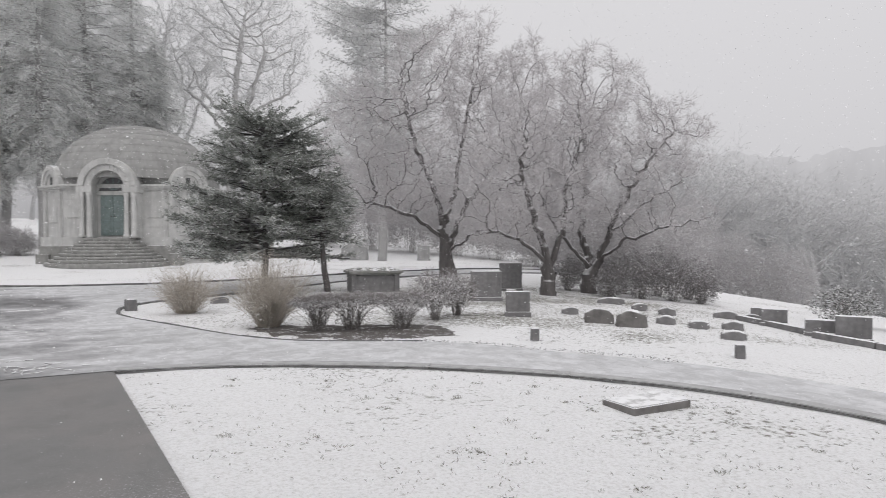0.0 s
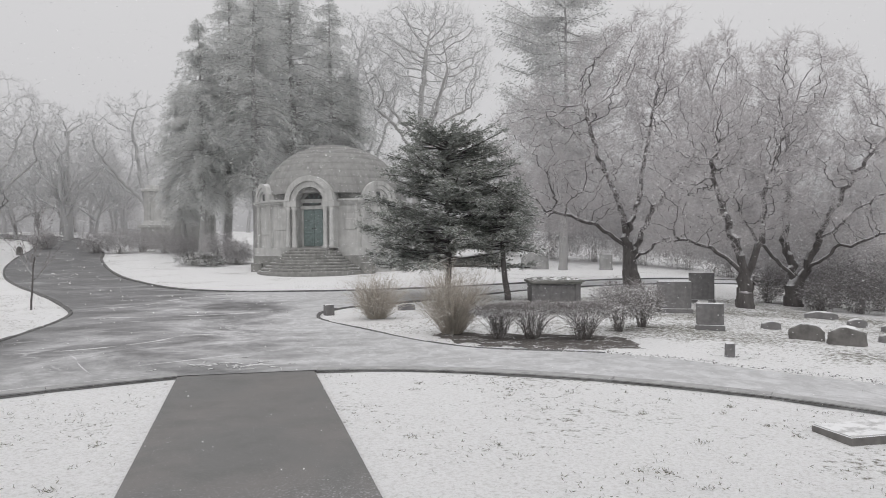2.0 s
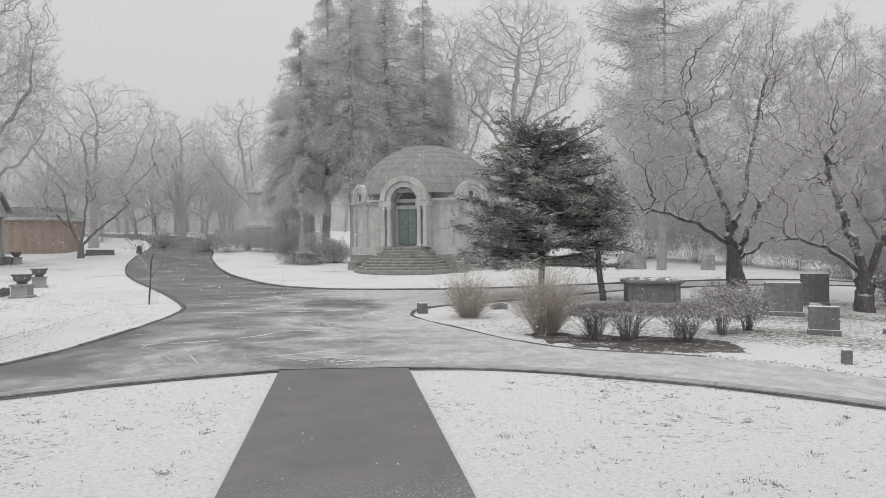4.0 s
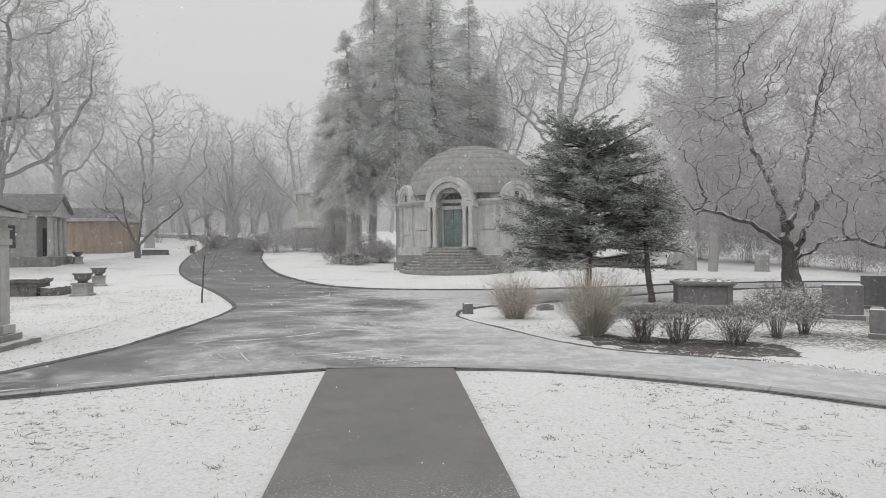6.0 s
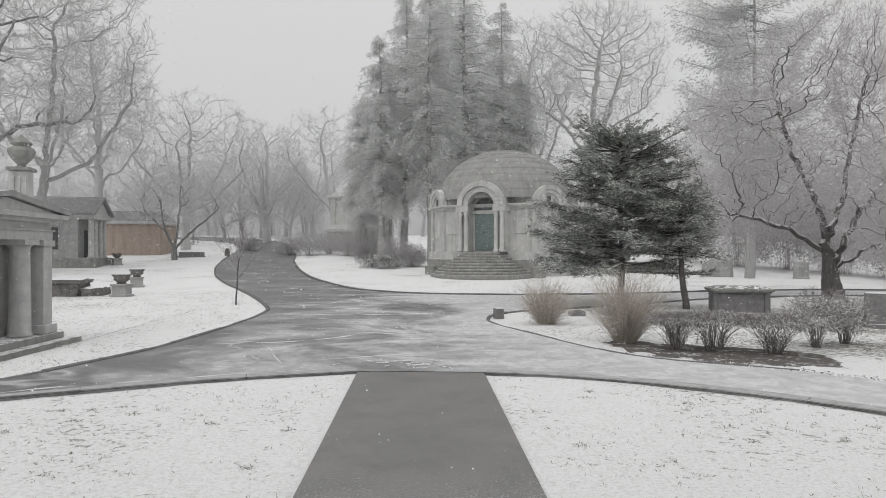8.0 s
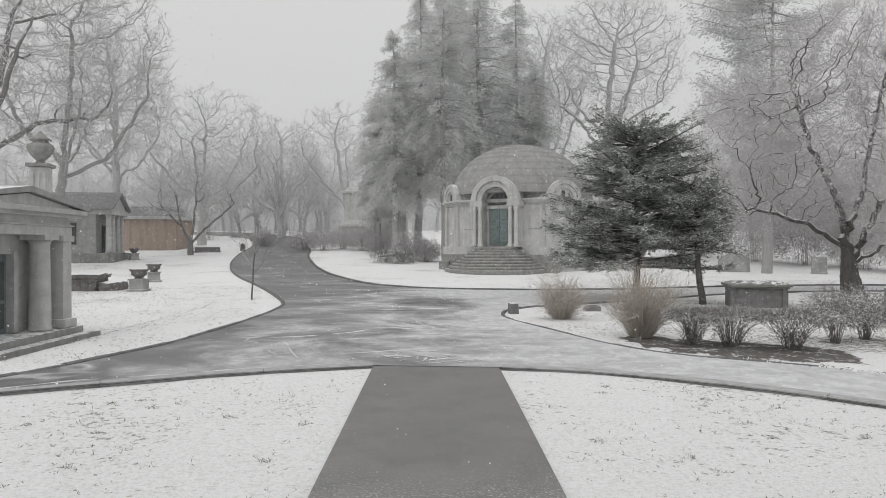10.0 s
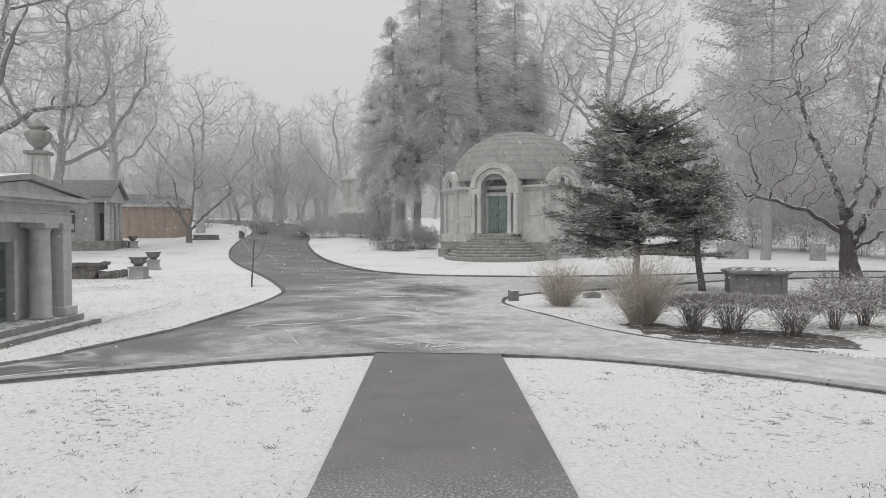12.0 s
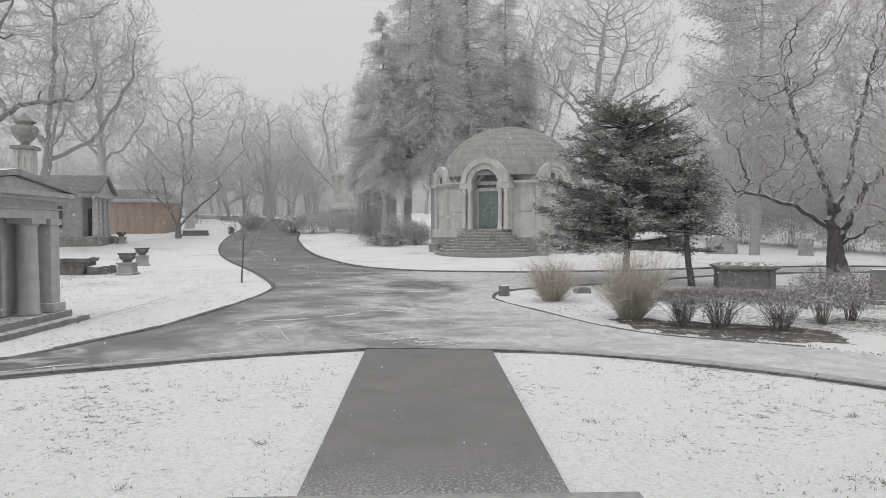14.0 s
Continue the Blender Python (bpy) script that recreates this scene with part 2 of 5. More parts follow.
M_FARTWIG = bark("haze_paled_twigs", (0.54, 0.54, 0.542), (0.64, 0.64, 0.642), 0.9, 1.4)
M_YEW = foliage("dark_yew_needles_dusted_with_snow", (0.28, 0.298, 0.272), (0.33, 0.348, 0.318), 0.57, 0.92, 0.5)
# spruce and pine needles far paler than real: haze put into the base colour
M_SPRUCE = foliage("haze_paled_spruce_needles", (0.66, 0.667, 0.66), (0.76, 0.767, 0.76), 1.5, 2.2, 0.55)
M_PINE = foliage("haze_paled_pine_needles", (0.60, 0.602, 0.60), (0.70, 0.702, 0.70), 0.8, 1.3)
M_STRAW = foliage("dry_straw_grass", (0.37, 0.333, 0.288), (0.67, 0.62, 0.55), 0.42, 0.9, 0.2)
M_SHRUB = foliage("brown_grey_shrub_twigs", (0.18, 0.165, 0.16), (0.31, 0.29, 0.283), 0.35, 0.85, 0.2)
M_HOLLY = foliage("dull_evergreen_leaves_with_rime", (0.20, 0.19, 0.19), (0.32, 0.305, 0.305), 0.6, 1.1)
M_SNOWBUSH = foliage("snow_laden_leaves", (0.10, 0.10, 0.09), (0.2, 0.2, 0.19), 0.1, 0.6)
M_GREYSTONE = stone("light_grey_granite", (0.41, 0.41, 0.404), (0.55, 0.55, 0.54), 4.0, 0.8, 1.05, streaks=0.4)
M_PALEROCK = stone("weathered_grey_ashlar", (0.29, 0.29, 0.285), (0.41, 0.41, 0.405), 2.0, 0.9, 1.2)
# pale grey of the far thickets is painted haze; snow lies on top besides
M_THICKET = foliage("hazed_thicket_twigs_with_snow", (0.43, 0.417, 0.42), (0.54, 0.527, 0.53), 0.7, 1.2)
# snowfall haze painted into the emission, paler with height toward the sky tone
M_FARWOODS, nt, b = material("distant_woods_painted_haze")
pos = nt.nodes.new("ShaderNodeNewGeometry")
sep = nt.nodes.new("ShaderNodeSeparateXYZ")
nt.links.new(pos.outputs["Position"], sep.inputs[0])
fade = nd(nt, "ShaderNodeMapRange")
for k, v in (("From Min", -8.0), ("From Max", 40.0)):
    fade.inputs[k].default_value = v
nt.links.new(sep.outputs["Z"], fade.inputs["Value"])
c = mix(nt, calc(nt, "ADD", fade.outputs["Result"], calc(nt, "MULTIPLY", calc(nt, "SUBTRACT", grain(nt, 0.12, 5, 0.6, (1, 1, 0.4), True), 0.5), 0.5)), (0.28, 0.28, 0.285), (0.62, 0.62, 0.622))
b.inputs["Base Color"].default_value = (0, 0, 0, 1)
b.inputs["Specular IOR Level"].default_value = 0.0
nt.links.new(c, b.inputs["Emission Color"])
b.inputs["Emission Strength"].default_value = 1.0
M_RIDGE = plain("drifted_powder_snow", (0.60, 0.602, 0.61), 0.85, 0.0, 0.12, 5.0)
M_FLAKE, nt, b = material("falling_snowflakes")
b.inputs["Base Color"].default_value = (0.88, 0.88, 0.885, 1)
b.inputs["Roughness"].default_value = 0.9
b.inputs["Subsurface Weight"].default_value = 0.0
# dark tone for the shade at the kerb's lawn edge, laid as a strip
M_KERB_SHADE = plain("dark_kerb_edge_shade", (0.055, 0.05, 0.046), 0.8, 0.0, 0.4, 30.0)
M_TUFT = foliage("winter_grass_blades", (0.10, 0.097, 0.075), (0.22, 0.21, 0.17), 0.9, 1.3)
M_MULCH, nt, b = material("bare_brown_mulch_with_snow")
c = mix(nt, grain(nt, 22, 5, 0.7, None, True), (0.06, 0.054, 0.05), (0.19, 0.175, 0.165))
c = mix(nt, ramp(nt, calc(nt, "ADD", calc(nt, "MULTIPLY", grain(nt, 2.4, 6, 0.7, None, True), 0.55), calc(nt, "MULTIPLY", grain(nt, 13.0, 6, 0.75, None, True), 0.45)), 0.53, 0.60), c, SNOW)
nt.links.new(c, b.inputs["Base Color"])
b.inputs["Roughness"].default_value = 0.9
bump(nt, b, grain(nt, 26, 6, 0.7, None, True), 0.9, 0.04)


# ---- mesh helpers ----
def part(name, bm, mat, parent=None, label=""):
    me = bpy.data.meshes.new(name)
    bm.to_mesh(me)
    bm.free()
    me.materials.append(mat)
    ob = new(name, me)
    if parent is not None:
        ob.parent = parent
    if label:
        tagged(ob, label)
    return ob


def thing(name, m, label, category, group="", kind=""):
    ob = new(name)
    ob.empty_display_size = 0.2
    ob.matrix_world = m
    return tagged(ob, label, category, group, kind)


def fast(name, verts, faces, mat, parent=None, label="", smooth=False):
    """A mesh from arrays of vertices and equal-sided faces."""
    verts, faces = np.asarray(verts, dtype=np.float32), np.asarray(faces, dtype=np.int32)
    me = bpy.data.meshes.new(name)
    n, k = faces.shape
    me.vertices.add(len(verts))
    me.vertices.foreach_set("co", verts.ravel())
    me.loops.add(n * k)
    me.loops.foreach_set("vertex_index", faces.ravel())
    me.polygons.add(n)
    me.polygons.foreach_set("loop_start", np.arange(0, n * k, k, dtype=np.int32))
    me.polygons.foreach_set("use_smooth", np.full(n, smooth))
    me.update(calc_edges=True)
    me.materials.append(mat)
    ob = new(name, me)
    if parent is not None:
        ob.parent = parent
    if label:
        tagged(ob, label)
    return ob


def block(bm, x0, x1, y0, y1, z0, z1, bevel=0.0, taper=0.0):
    """An axis-aligned box, bevelled, its top drawn in by taper."""
    v = [bm.verts.new((x, y, z)) for z, s in ((z0, 0), (z1, taper)) for x, y in ((x0 + s, y0 + s), (x1 - s, y0 + s), (x1 - s, y1 - s), (x0 + s, y1 - s))]
    f = [bm.faces.new([v[i] for i in q]) for q in ((3, 2, 1, 0), (4, 5, 6, 7), (0, 1, 5, 4), (1, 2, 6, 5), (2, 3, 7, 6), (3, 0, 4, 7))]
    if bevel:
        edges = {e for q in f for e in q.edges}
        bmesh.ops.bevel(bm, geom=list(edges), offset=bevel, segments=2, affect="EDGES", profile=0.6)


def lathe(bm, profile, segments=20, centre=(0, 0), start=0.0, sweep=2 * math.pi):
    """Turn a profile of (radius, height) about the upright axis."""
    closed = abs(sweep - 2 * math.pi) < 1e-6
    count = segments if closed else segments + 1
    rings = []
    for r, z in profile:
        rings.append([bm.verts.new((centre[0] + r * math.cos(start + sweep * i / segments), centre[1] + r * math.sin(start + sweep * i / segments), z)) for i in range(count)])
    for a, c in zip(rings, rings[1:]):
        for i in range(segments):
            j = (i + 1) % count
            f = bm.faces.new((a[i], a[j], c[j], c[i]))
            f.smooth = True
    if closed:
        if profile[-1][0] > 1e-4:
            bm.faces.new(rings[-1])
        if profile[0][0] > 1e-4:
            bm.faces.new(rings[0][::-1])


def prism(bm, outline, y0, y1):
    """An outline in (x, z) pushed from y0 to y1."""
    a = [bm.verts.new((x, y0, z)) for x, z in outline]
    c = [bm.verts.new((x, y1, z)) for x, z in outline]
    n = len(a)
    bm.faces.new(a)
    bm.faces.new(c[::-1])
    for i in range(n):
        j = (i + 1) % n
        bm.faces.new((a[j], a[i], c[i], c[j]))
    bmesh.ops.recalc_face_normals(bm, faces=bm.faces[:])


def uneven(bm, amount, seed):
    for v in bm.verts:
        v.co += Vector(noise.noise_vector(v.co * 5 + Vector((seed, 0, 0)))) * amount


def tubes(p0, p1, r0, r1, sides=3):
    """Tapered tubes between arrays of points."""
    p0, p1 = np.asarray(p0, float), np.asarray(p1, float)
    r0, r1 = np.asarray(r0, float)[:, None, None], np.asarray(r1, float)[:, None, None]
    d = p1 - p0
    d /= np.maximum(np.linalg.norm(d, axis=1, keepdims=True), 1e-9)
    ref = np.where(np.abs(d[:, 2:3]) > 0.9, np.array([[1.0, 0, 0]]), np.array([[0, 0, 1.0]]))
    u = np.cross(d, ref)
    u /= np.maximum(np.linalg.norm(u, axis=1, keepdims=True), 1e-9)
    w = np.cross(d, u)
    a = np.arange(sides) * 2 * np.pi / sides + np.pi / 2
    ring = u[:, None, :] * np.cos(a)[None, :, None] + w[:, None, :] * np.sin(a)[None, :, None]
    verts = np.concatenate([p0[:, None, :] + ring * r0, p1[:, None, :] + ring * r1], axis=1).reshape(-1, 3)
    i = np.arange(sides)
    j = (i + 1) % sides
    quad = np.stack([i, j, j + sides, i + sides], axis=1)
    faces = (quad[None] + (np.arange(len(p0)) * 2 * sides)[:, None, None]).reshape(-1, 4)
    return verts, faces


def blades(base, along, across, width, length):
    """Narrow pointed four-sided leaves."""
    base, along, across = (np.asarray(v, float) for v in (base, along, across))
    n = len(base)
    w, l = np.asarray(width, float).reshape(-1, 1), np.asarray(length, float).reshape(-1, 1)
    mid = base + along * l * 0.45
    verts = np.stack([base, mid + across * w, base + along * l, mid - across * w], axis=1).reshape(-1, 3)
    return verts, np.arange(n * 4).reshape(n, 4)


def unit(v):
    return v / np.maximum(np.linalg.norm(v, axis=-1, keepdims=True), 1e-9)


# ---- the lie of the land ----
def soft(v, w):
    return w * np.logaddexp(0, np.asarray(v, float) / w)


def step01(v):
    v = np.clip(v, 0, 1)
    return v * v * (3 - 2 * v)


def land(x, y):
    x, y = np.asarray(x, float), np.asarray(y, float)
    q = 0.85 * x - 0.5 * y
    z = 0.06 * (soft(y - 43, 4) - soft(y - 140, 8)) - 0.10 * (soft(q - 5, 2) - soft(q - 60, 5))
    z = z - 0.2 * (soft(x - 0.25 * y - 32, 3) - soft(x - 0.25 * y - 100, 5))
    return z - 0.3 * step01((-7.6 - x) / 1.4) * step01((25 - y) / 6)


def on_land(x, y, turn=0.0, sink=0.0):
    return pose(x, y, float(land(x, y)) - sink, 0, 0, turn)


def spline(points, gap=0.4):
    """A smooth line through points on the plan, at even steps."""
    p = np.array(points, float)
    p = np.vstack([2 * p[0] - p[1], p, 2 * p[-1] - p[-2]])
    out = []
    for a, b_, c_, d_ in zip(p, p[1:], p[2:], p[3:]):
        n = max(2, int(np.linalg.norm(c_ - b_) / gap))
        t = np.linspace(0, 1, n, endpoint=False)[:, None]
        out.append(0.5 * (2 * b_ + (c_ - a) * t + (2 * a - 5 * b_ + 4 * c_ - d_) * t * t + (3 * b_ - a - 3 * c_ + d_) * t ** 3))
    return np.vstack([*out, p[-2:-1]])


# edges of the drive
EDGE_NEAR_L = spline([(-12.5, 1.0), (-9.6, 5.6), (-6.9, 8.55), (-5.95, 9.21), (-4.02, 10.17), (-2.88, 10.65), (-1.085, 11.19)])
EDGE_NEAR_R = spline([(1.02, 11.0), (2.4, 10.6), (3.98, 9.7), (5.39, 8.56), (6.55, 7.33), (7.46, 6.07), (8.03, 4.83), (8.3, 3.6), (8.3, 1.5), (7.8, -2.0)])
EDGE_WEST = spline([(-16.0, 1.5), (-9.0, 6.9), (-6.95, 9.7), (-6.26, 11.12), (-5.9, 12.31), (-5.49, 13.86), (-5.21, 16.67), (-5.11, 18.92), (-5.1, 21.3), (-5.5, 24.2), (-7.34, 29.73), (-9.6, 35.6), (-12.3, 42.0), (-14.8, 48.5), (-17.2, 56.57), (-19.33, 66.34), (-21.32, 77.64), (-24.5, 90.0), (-31.0, 104.0), (-44.0, 116.0)])
EDGE_EAST = spline([(-52.0, 126.0), (-34.0, 117.5), (-25.0, 107.0), (-19.0, 94.0), (-15.2, 78.0), (-13.3, 69.74), (-12.2, 63.0), (-10.03, 53.76), (-7.8, 45.99), (-5.91, 40.94), (-3.58, 35.2), (-0.57, 31.75), (2.82, 30.6), (5.5, 30.3), (8.8, 30.8), (12.6, 32.0), (17.0, 33.2), (24.0, 34.0), (34.0, 34.5)])
EDGE_ISLAND = spline([(34.0, 31.6), (24.0, 30.9), (17.0, 29.8), (12.6, 28.4), (9.2, 26.2), (6.2, 24.2), (3.4, 22.6), (2.2, 21.2), (1.85, 19.6), (1.96, 18.35), (2.7, 15.9), (3.5, 13.55), (4.25, 12.35), (5.05, 11.75), (6.3, 11.0), (7.15, 10.1), (7.9, 8.7), (8.9, 7.4), (9.6, 5.9), (10.1, 4.2), (10.3, 2.0), (9.9, -2.0)])


# ---- ground, drive, walkway, kerbs ----
def sheet():
    def axis(lo, hi, n, core):
        s = np.linspace(-1, 1, n)
        v = np.sinh(s * 5.2) / np.sinh(5.2)
        return np.where(v < 0, -v * lo, v * hi) + core
    xs, ys = axis(-900, 900, 300, 0.0), axis(-900, 900, 300, 9.0)
    gx, gy = np.meshgrid(xs, ys, indexing="ij")
    gz = land(gx, gy)
    rough = np.array([noise.noise(Vector((a * 0.8, c * 0.8, 0))) * 0.018 + noise.noise(Vector((a * 3.1, c * 3.1, 5))) * 0.008 for a, c in zip(gx.ravel(), gy.ravel())]).reshape(gx.shape)
    gz = gz + rough * (np.hypot(gx, gy) < 80) - 0.02
    n, m = gx.shape
    idx = np.arange(n * m).reshape(n, m)
    f = np.stack([idx[:-1, :-1], idx[1:, :-1], idx[1:, 1:], idx[:-1, 1:]], axis=-1).reshape(-1, 4)
    ob = fast("ground", np.stack([gx, gy, gz], -1).reshape(-1, 3), f, M_GROUND, smooth=True)
    return tagged(ob, "lawn under thin patchy snow with grass showing through", "ground", kind="structure")


from mathutils.geometry import delaunay_2d_cdt


def draped(name, outline, mat, lift, gap=0.8):
    """A flat area of the plan laid over the land."""
    o = np.array(outline, float)
    n = len(o)
    lo, hi = o.min(0), o.max(0)
    gx, gy = np.meshgrid(np.arange(lo[0], hi[0], gap), np.arange(lo[1], hi[1], gap))
    pts = [Vector(p) for p in o] + [Vector((a, c)) for a, c in zip(gx.ravel(), gy.ravel())]
    v, _, f, *_ = delaunay_2d_cdt(pts, [], [list(range(n))], 1, 1e-4)
    used = sorted({i for q in f for i in q})
    back = {i: k for k, i in enumerate(used)}
    vx = np.array([v[i] for i in used])
    verts = np.column_stack([vx, land(vx[:, 0], vx[:, 1]) + lift])
    me = bpy.data.meshes.new(name)
    me.from_pydata(verts.tolist(), [], [[back[i] for i in q] for q in f])
    me.materials.append(mat)
    for p in me.polygons:
        p.use_smooth = True
        if p.normal.z < 0:
            p.flip()
    return new(name, me)


sheet()
loop = np.vstack([EDGE_NEAR_L, EDGE_NEAR_R, EDGE_ISLAND[::-1], EDGE_EAST[::-1], EDGE_WEST[::-1], [(-16.0, 2.0)]])
road = draped("road", loop, M_ROAD, 0.03)
tagged(road, "wet grey asphalt cemetery drive streaked with drifted snow", "road", kind="structure")
walkway = draped("walkway", [(-1.045, 0.4), (1.0, 0.4), (1.0, 3.0), (1.0, 8.0), (1.0, 11.05), (0.0, 11.2), (-1.09, 11.15), (-1.06, 7.0), (-1.045, 3.0)], M_PATH, 0.022)
tagged(walkway, "straight dark damp tarmac walkway cleared of snow", "walkway", kind="structure")


def kerb(name, line, side, height=0.08, wide=0.2, length=1.5, start=0.0, mat=None):
    """Kerb stones end to end along a line; side: which way the width goes."""
    owner = thing(name, Matrix(), "grey granite kerb with snow caught along its top", "kerb", kind="structure")
    d = np.gradient(line, axis=0)
    nrm = unit(np.column_stack([-d[:, 1], d[:, 0]])) * side
    cum = np.concatenate([[0], np.cumsum(np.linalg.norm(np.diff(line, axis=0), axis=1))])
    rng = np.random.default_rng(3)
    s = start
    while s < cum[-1] - 0.1:
        far = math.hypot(*line[np.searchsorted(cum, s)]) > 45
        e = min(s + (length * 4 if far else length) * rng.uniform(0.85, 1.15), cum[-1])
        t = np.linspace(s + 0.006, e - 0.006, 5)
        px, py = np.interp(t, cum, line[:, 0]), np.interp(t, cum, line[:, 1])
        nx, ny = np.interp(t, cum, nrm[:, 0]), np.interp(t, cum, nrm[:, 1])
        up = height + rng.uniform(-0.012, 0.012)
        verts, shape = [], ((0, -0.1), (0.01, up - 0.02), (0.03, up), (wide - 0.03, up), (wide, up - 0.025), (wide, -0.1))
        for x, y, a, c in zip(px, py, nx, ny):
            z = float(land(x, y))
            verts += [(x + a * o, y + c * o, z + h) for o, h in shape]
        k = len(shape)
        faces = [(i * k + j, i * k + j + 1, (i + 1) * k + j + 1, (i + 1) * k + j) for i in range(4) for j in range(k - 1)]
        me = bpy.data.meshes.new("kerb_stone")
        me.from_pydata(verts, [], faces + [tuple(range(k)), tuple(range(5 * k - 1, 4 * k - 1, -1))])
        me.materials.append(mat or M_KERB)
        bm = bmesh.new()
        bm.from_mesh(me)
        bmesh.ops.recalc_face_normals(bm, faces=bm.faces[:])
        bm.to_mesh(me)
        bm.free()
        st = new("kerb_stone", me)
        st.parent = owner
        s = e
    return owner


def shade_line(owner, line, off):
    """A narrow uneven dark strip standing in for the shade on a kerb's lawn side."""
    d = unit(np.gradient(line, axis=0))
    nrm = np.column_stack([-d[:, 1], d[:, 0]])
    verts, faces = [], []
    for k, ((x, y), (a, c)) in enumerate(zip(line, nrm)):
        w = 0.03 + 0.022 * noise.noise(Vector((x * 3.1, y * 3.1, 2)))
        for o in (-w, off):
            verts.append((x + a * o, y + c * o, float(land(x + a * o, y + c * o)) + 0.012))
        if k:
            faces.append((2 * k - 2, 2 * k - 1, 2 * k + 1, 2 * k))
    fast("shade_strip", verts, faces, M_KERB_SHADE, owner, "dark strip painted in for the shaded kerb edge")


# ---- trees ----
class Wood:
    """Gathers the segments of one tree: thick ones and fine ones."""

    def __init__(self, seed, fine=0.03, hair=0.012, least=0.008):
        self.rng, self.fine, self.hair, self.least = random.Random(seed), fine, hair, least
        self.thick, self.thin, self.ends = [], [], []

    def limb(self, p, d, length, r, level, spec):
        rng = self.rng
        s = spec[level]
        n = s.get("n", 4)
        step = length / n
        p, d = Vector(p), Vector(d).normalized()
        nodes = [(p.copy(), d.copy(), r)]
        tip_r = r * s.get("taper", 0.35)
        for i in range(n):
            bend = Vector((rng.gauss(0, 1), rng.gauss(0, 1), rng.gauss(0, 0.7))) * s.get("wild", 0.15)
            d = (d + bend + Vector((0, 0, s.get("up", 0.05)))).normalized()
            q = p + d * step
            ra = r + (tip_r - r) * i / n
            rb = r + (tip_r - r) * (i + 1) / n
            (self.thick if ra > self.fine else self.thin).append((*p, *q, ra, rb))
            p = q
            nodes.append((p.copy(), d.copy(), rb))
        if level + 1 >= len(spec):
            self.ends.append((p, d))
            return
        nxt = spec[level + 1]
        kids = s.get("kids", 4)
        spin = rng.uniform(0, 6.28)
        for k in range(kids):
            f = s.get("first", 0.35) + (1 - s.get("first", 0.35)) * (k + rng.uniform(0.1, 0.9)) / kids
            if k == kids - 1 and s.get("lead", True):
                f = 1.0
            i = min(int(f * n), n - 1)
            u = f * n - i
            a, c = nodes[i], nodes[i + 1]
            base = a[0].lerp(c[0], u)
            axis = a[1]
            rad = a[2] + (c[2] - a[2]) * u
            spin += 2.4 + rng.uniform(-0.5, 0.5)
            side = axis.orthogonal().normalized()
            side.rotate(Matrix.Rotation(spin, 3, axis))
            if s.get("flat"):
                side.z *= s["flat"]
                side = (side - axis * side.dot(axis)).normalized()
            ang = radians(s.get("angle", 45) * rng.uniform(0.7, 1.25)) * (0.5 if f == 1.0 else 1.0)
            out = axis * math.cos(ang) + side * math.sin(ang)
            ln = length * nxt.get("ratio", 0.6) * rng.uniform(0.75, 1.2) * (1.15 - 0.45 * f if s.get("cone") else 1.0)
            self.limb(base, out, ln, min(rad * 0.95, max(rad * nxt.get("thin", 0.6), 0.006)), level + 1, spec)

    def build(self, owner, mat_thick, mat_thin, sides=6):
        if self.thick:
            a = np.array(self.thick)
            v, f = tubes(a[:, :3], a[:, 3:6], a[:, 6], a[:, 7] * 1.0, sides)
            fast("trunk", v, f, mat_thick, owner, smooth=True)
        a = np.array(self.thin)
        hair = a[:, 6] < self.hair
        v, f = tubes(a[~hair, :3], a[~hair, 3:6], a[~hair, 6], a[~hair, 7], 3)
        h = a[hair]
        along = h[:, 3:6] - h[:, :3]
        ln = np.linalg.norm(along, axis=1)
        rng = np.random.default_rng(len(h))
        along = unit(along)
        across = unit(np.cross(along, unit(rng.normal(0, 1, along.shape) + [0, 0, 0.6])))
        hv, hf = blades(h[:, :3], along, across, np.maximum(h[:, 6] * 1.15, self.least), ln * 1.12)
        crown = fast("crown", np.vstack([v, hv]), np.vstack([f, hf + len(v)]), mat_thin, owner, "fine twigs lined with snow")


def bare_tree(seed, height, r, spec, m, label, mats, trunk=None, fine=0.03, lean=(0, 0, 1), group="bare trees", hair=0.018, least=0.013):
    owner = thing("bare_tree", m, label, "tree", group)
    w = Wood(seed, fine, hair, least)
    w.limb((0, 0, -0.3), lean, trunk or height * 0.45, r, 0, spec)
    w.build(owner, *mats)
    return owner


def cloud(rng, n, lumps, gap=0.25):
    """Points filling a union of ellipsoids (x, y, z, rx, ry, rz), thinned into clumps."""
    lumps = np.array(lumps, float)
    vol = lumps[:, 3] * lumps[:, 4] * lumps[:, 5]
    pick = lumps[rng.choice(len(lumps), n * 2, p=vol / vol.sum())]
    g = unit(rng.normal(0, 1, (n * 2, 3))) * rng.random((n * 2, 1)) ** 0.28
    p = pick[:, :3] + g * pick[:, 3:]
    size = lumps[:, 3].max()
    keep = np.array([noise.noise(Vector(q) * (3.0 / size)) > -gap for q in p])
    return p[keep][:n]


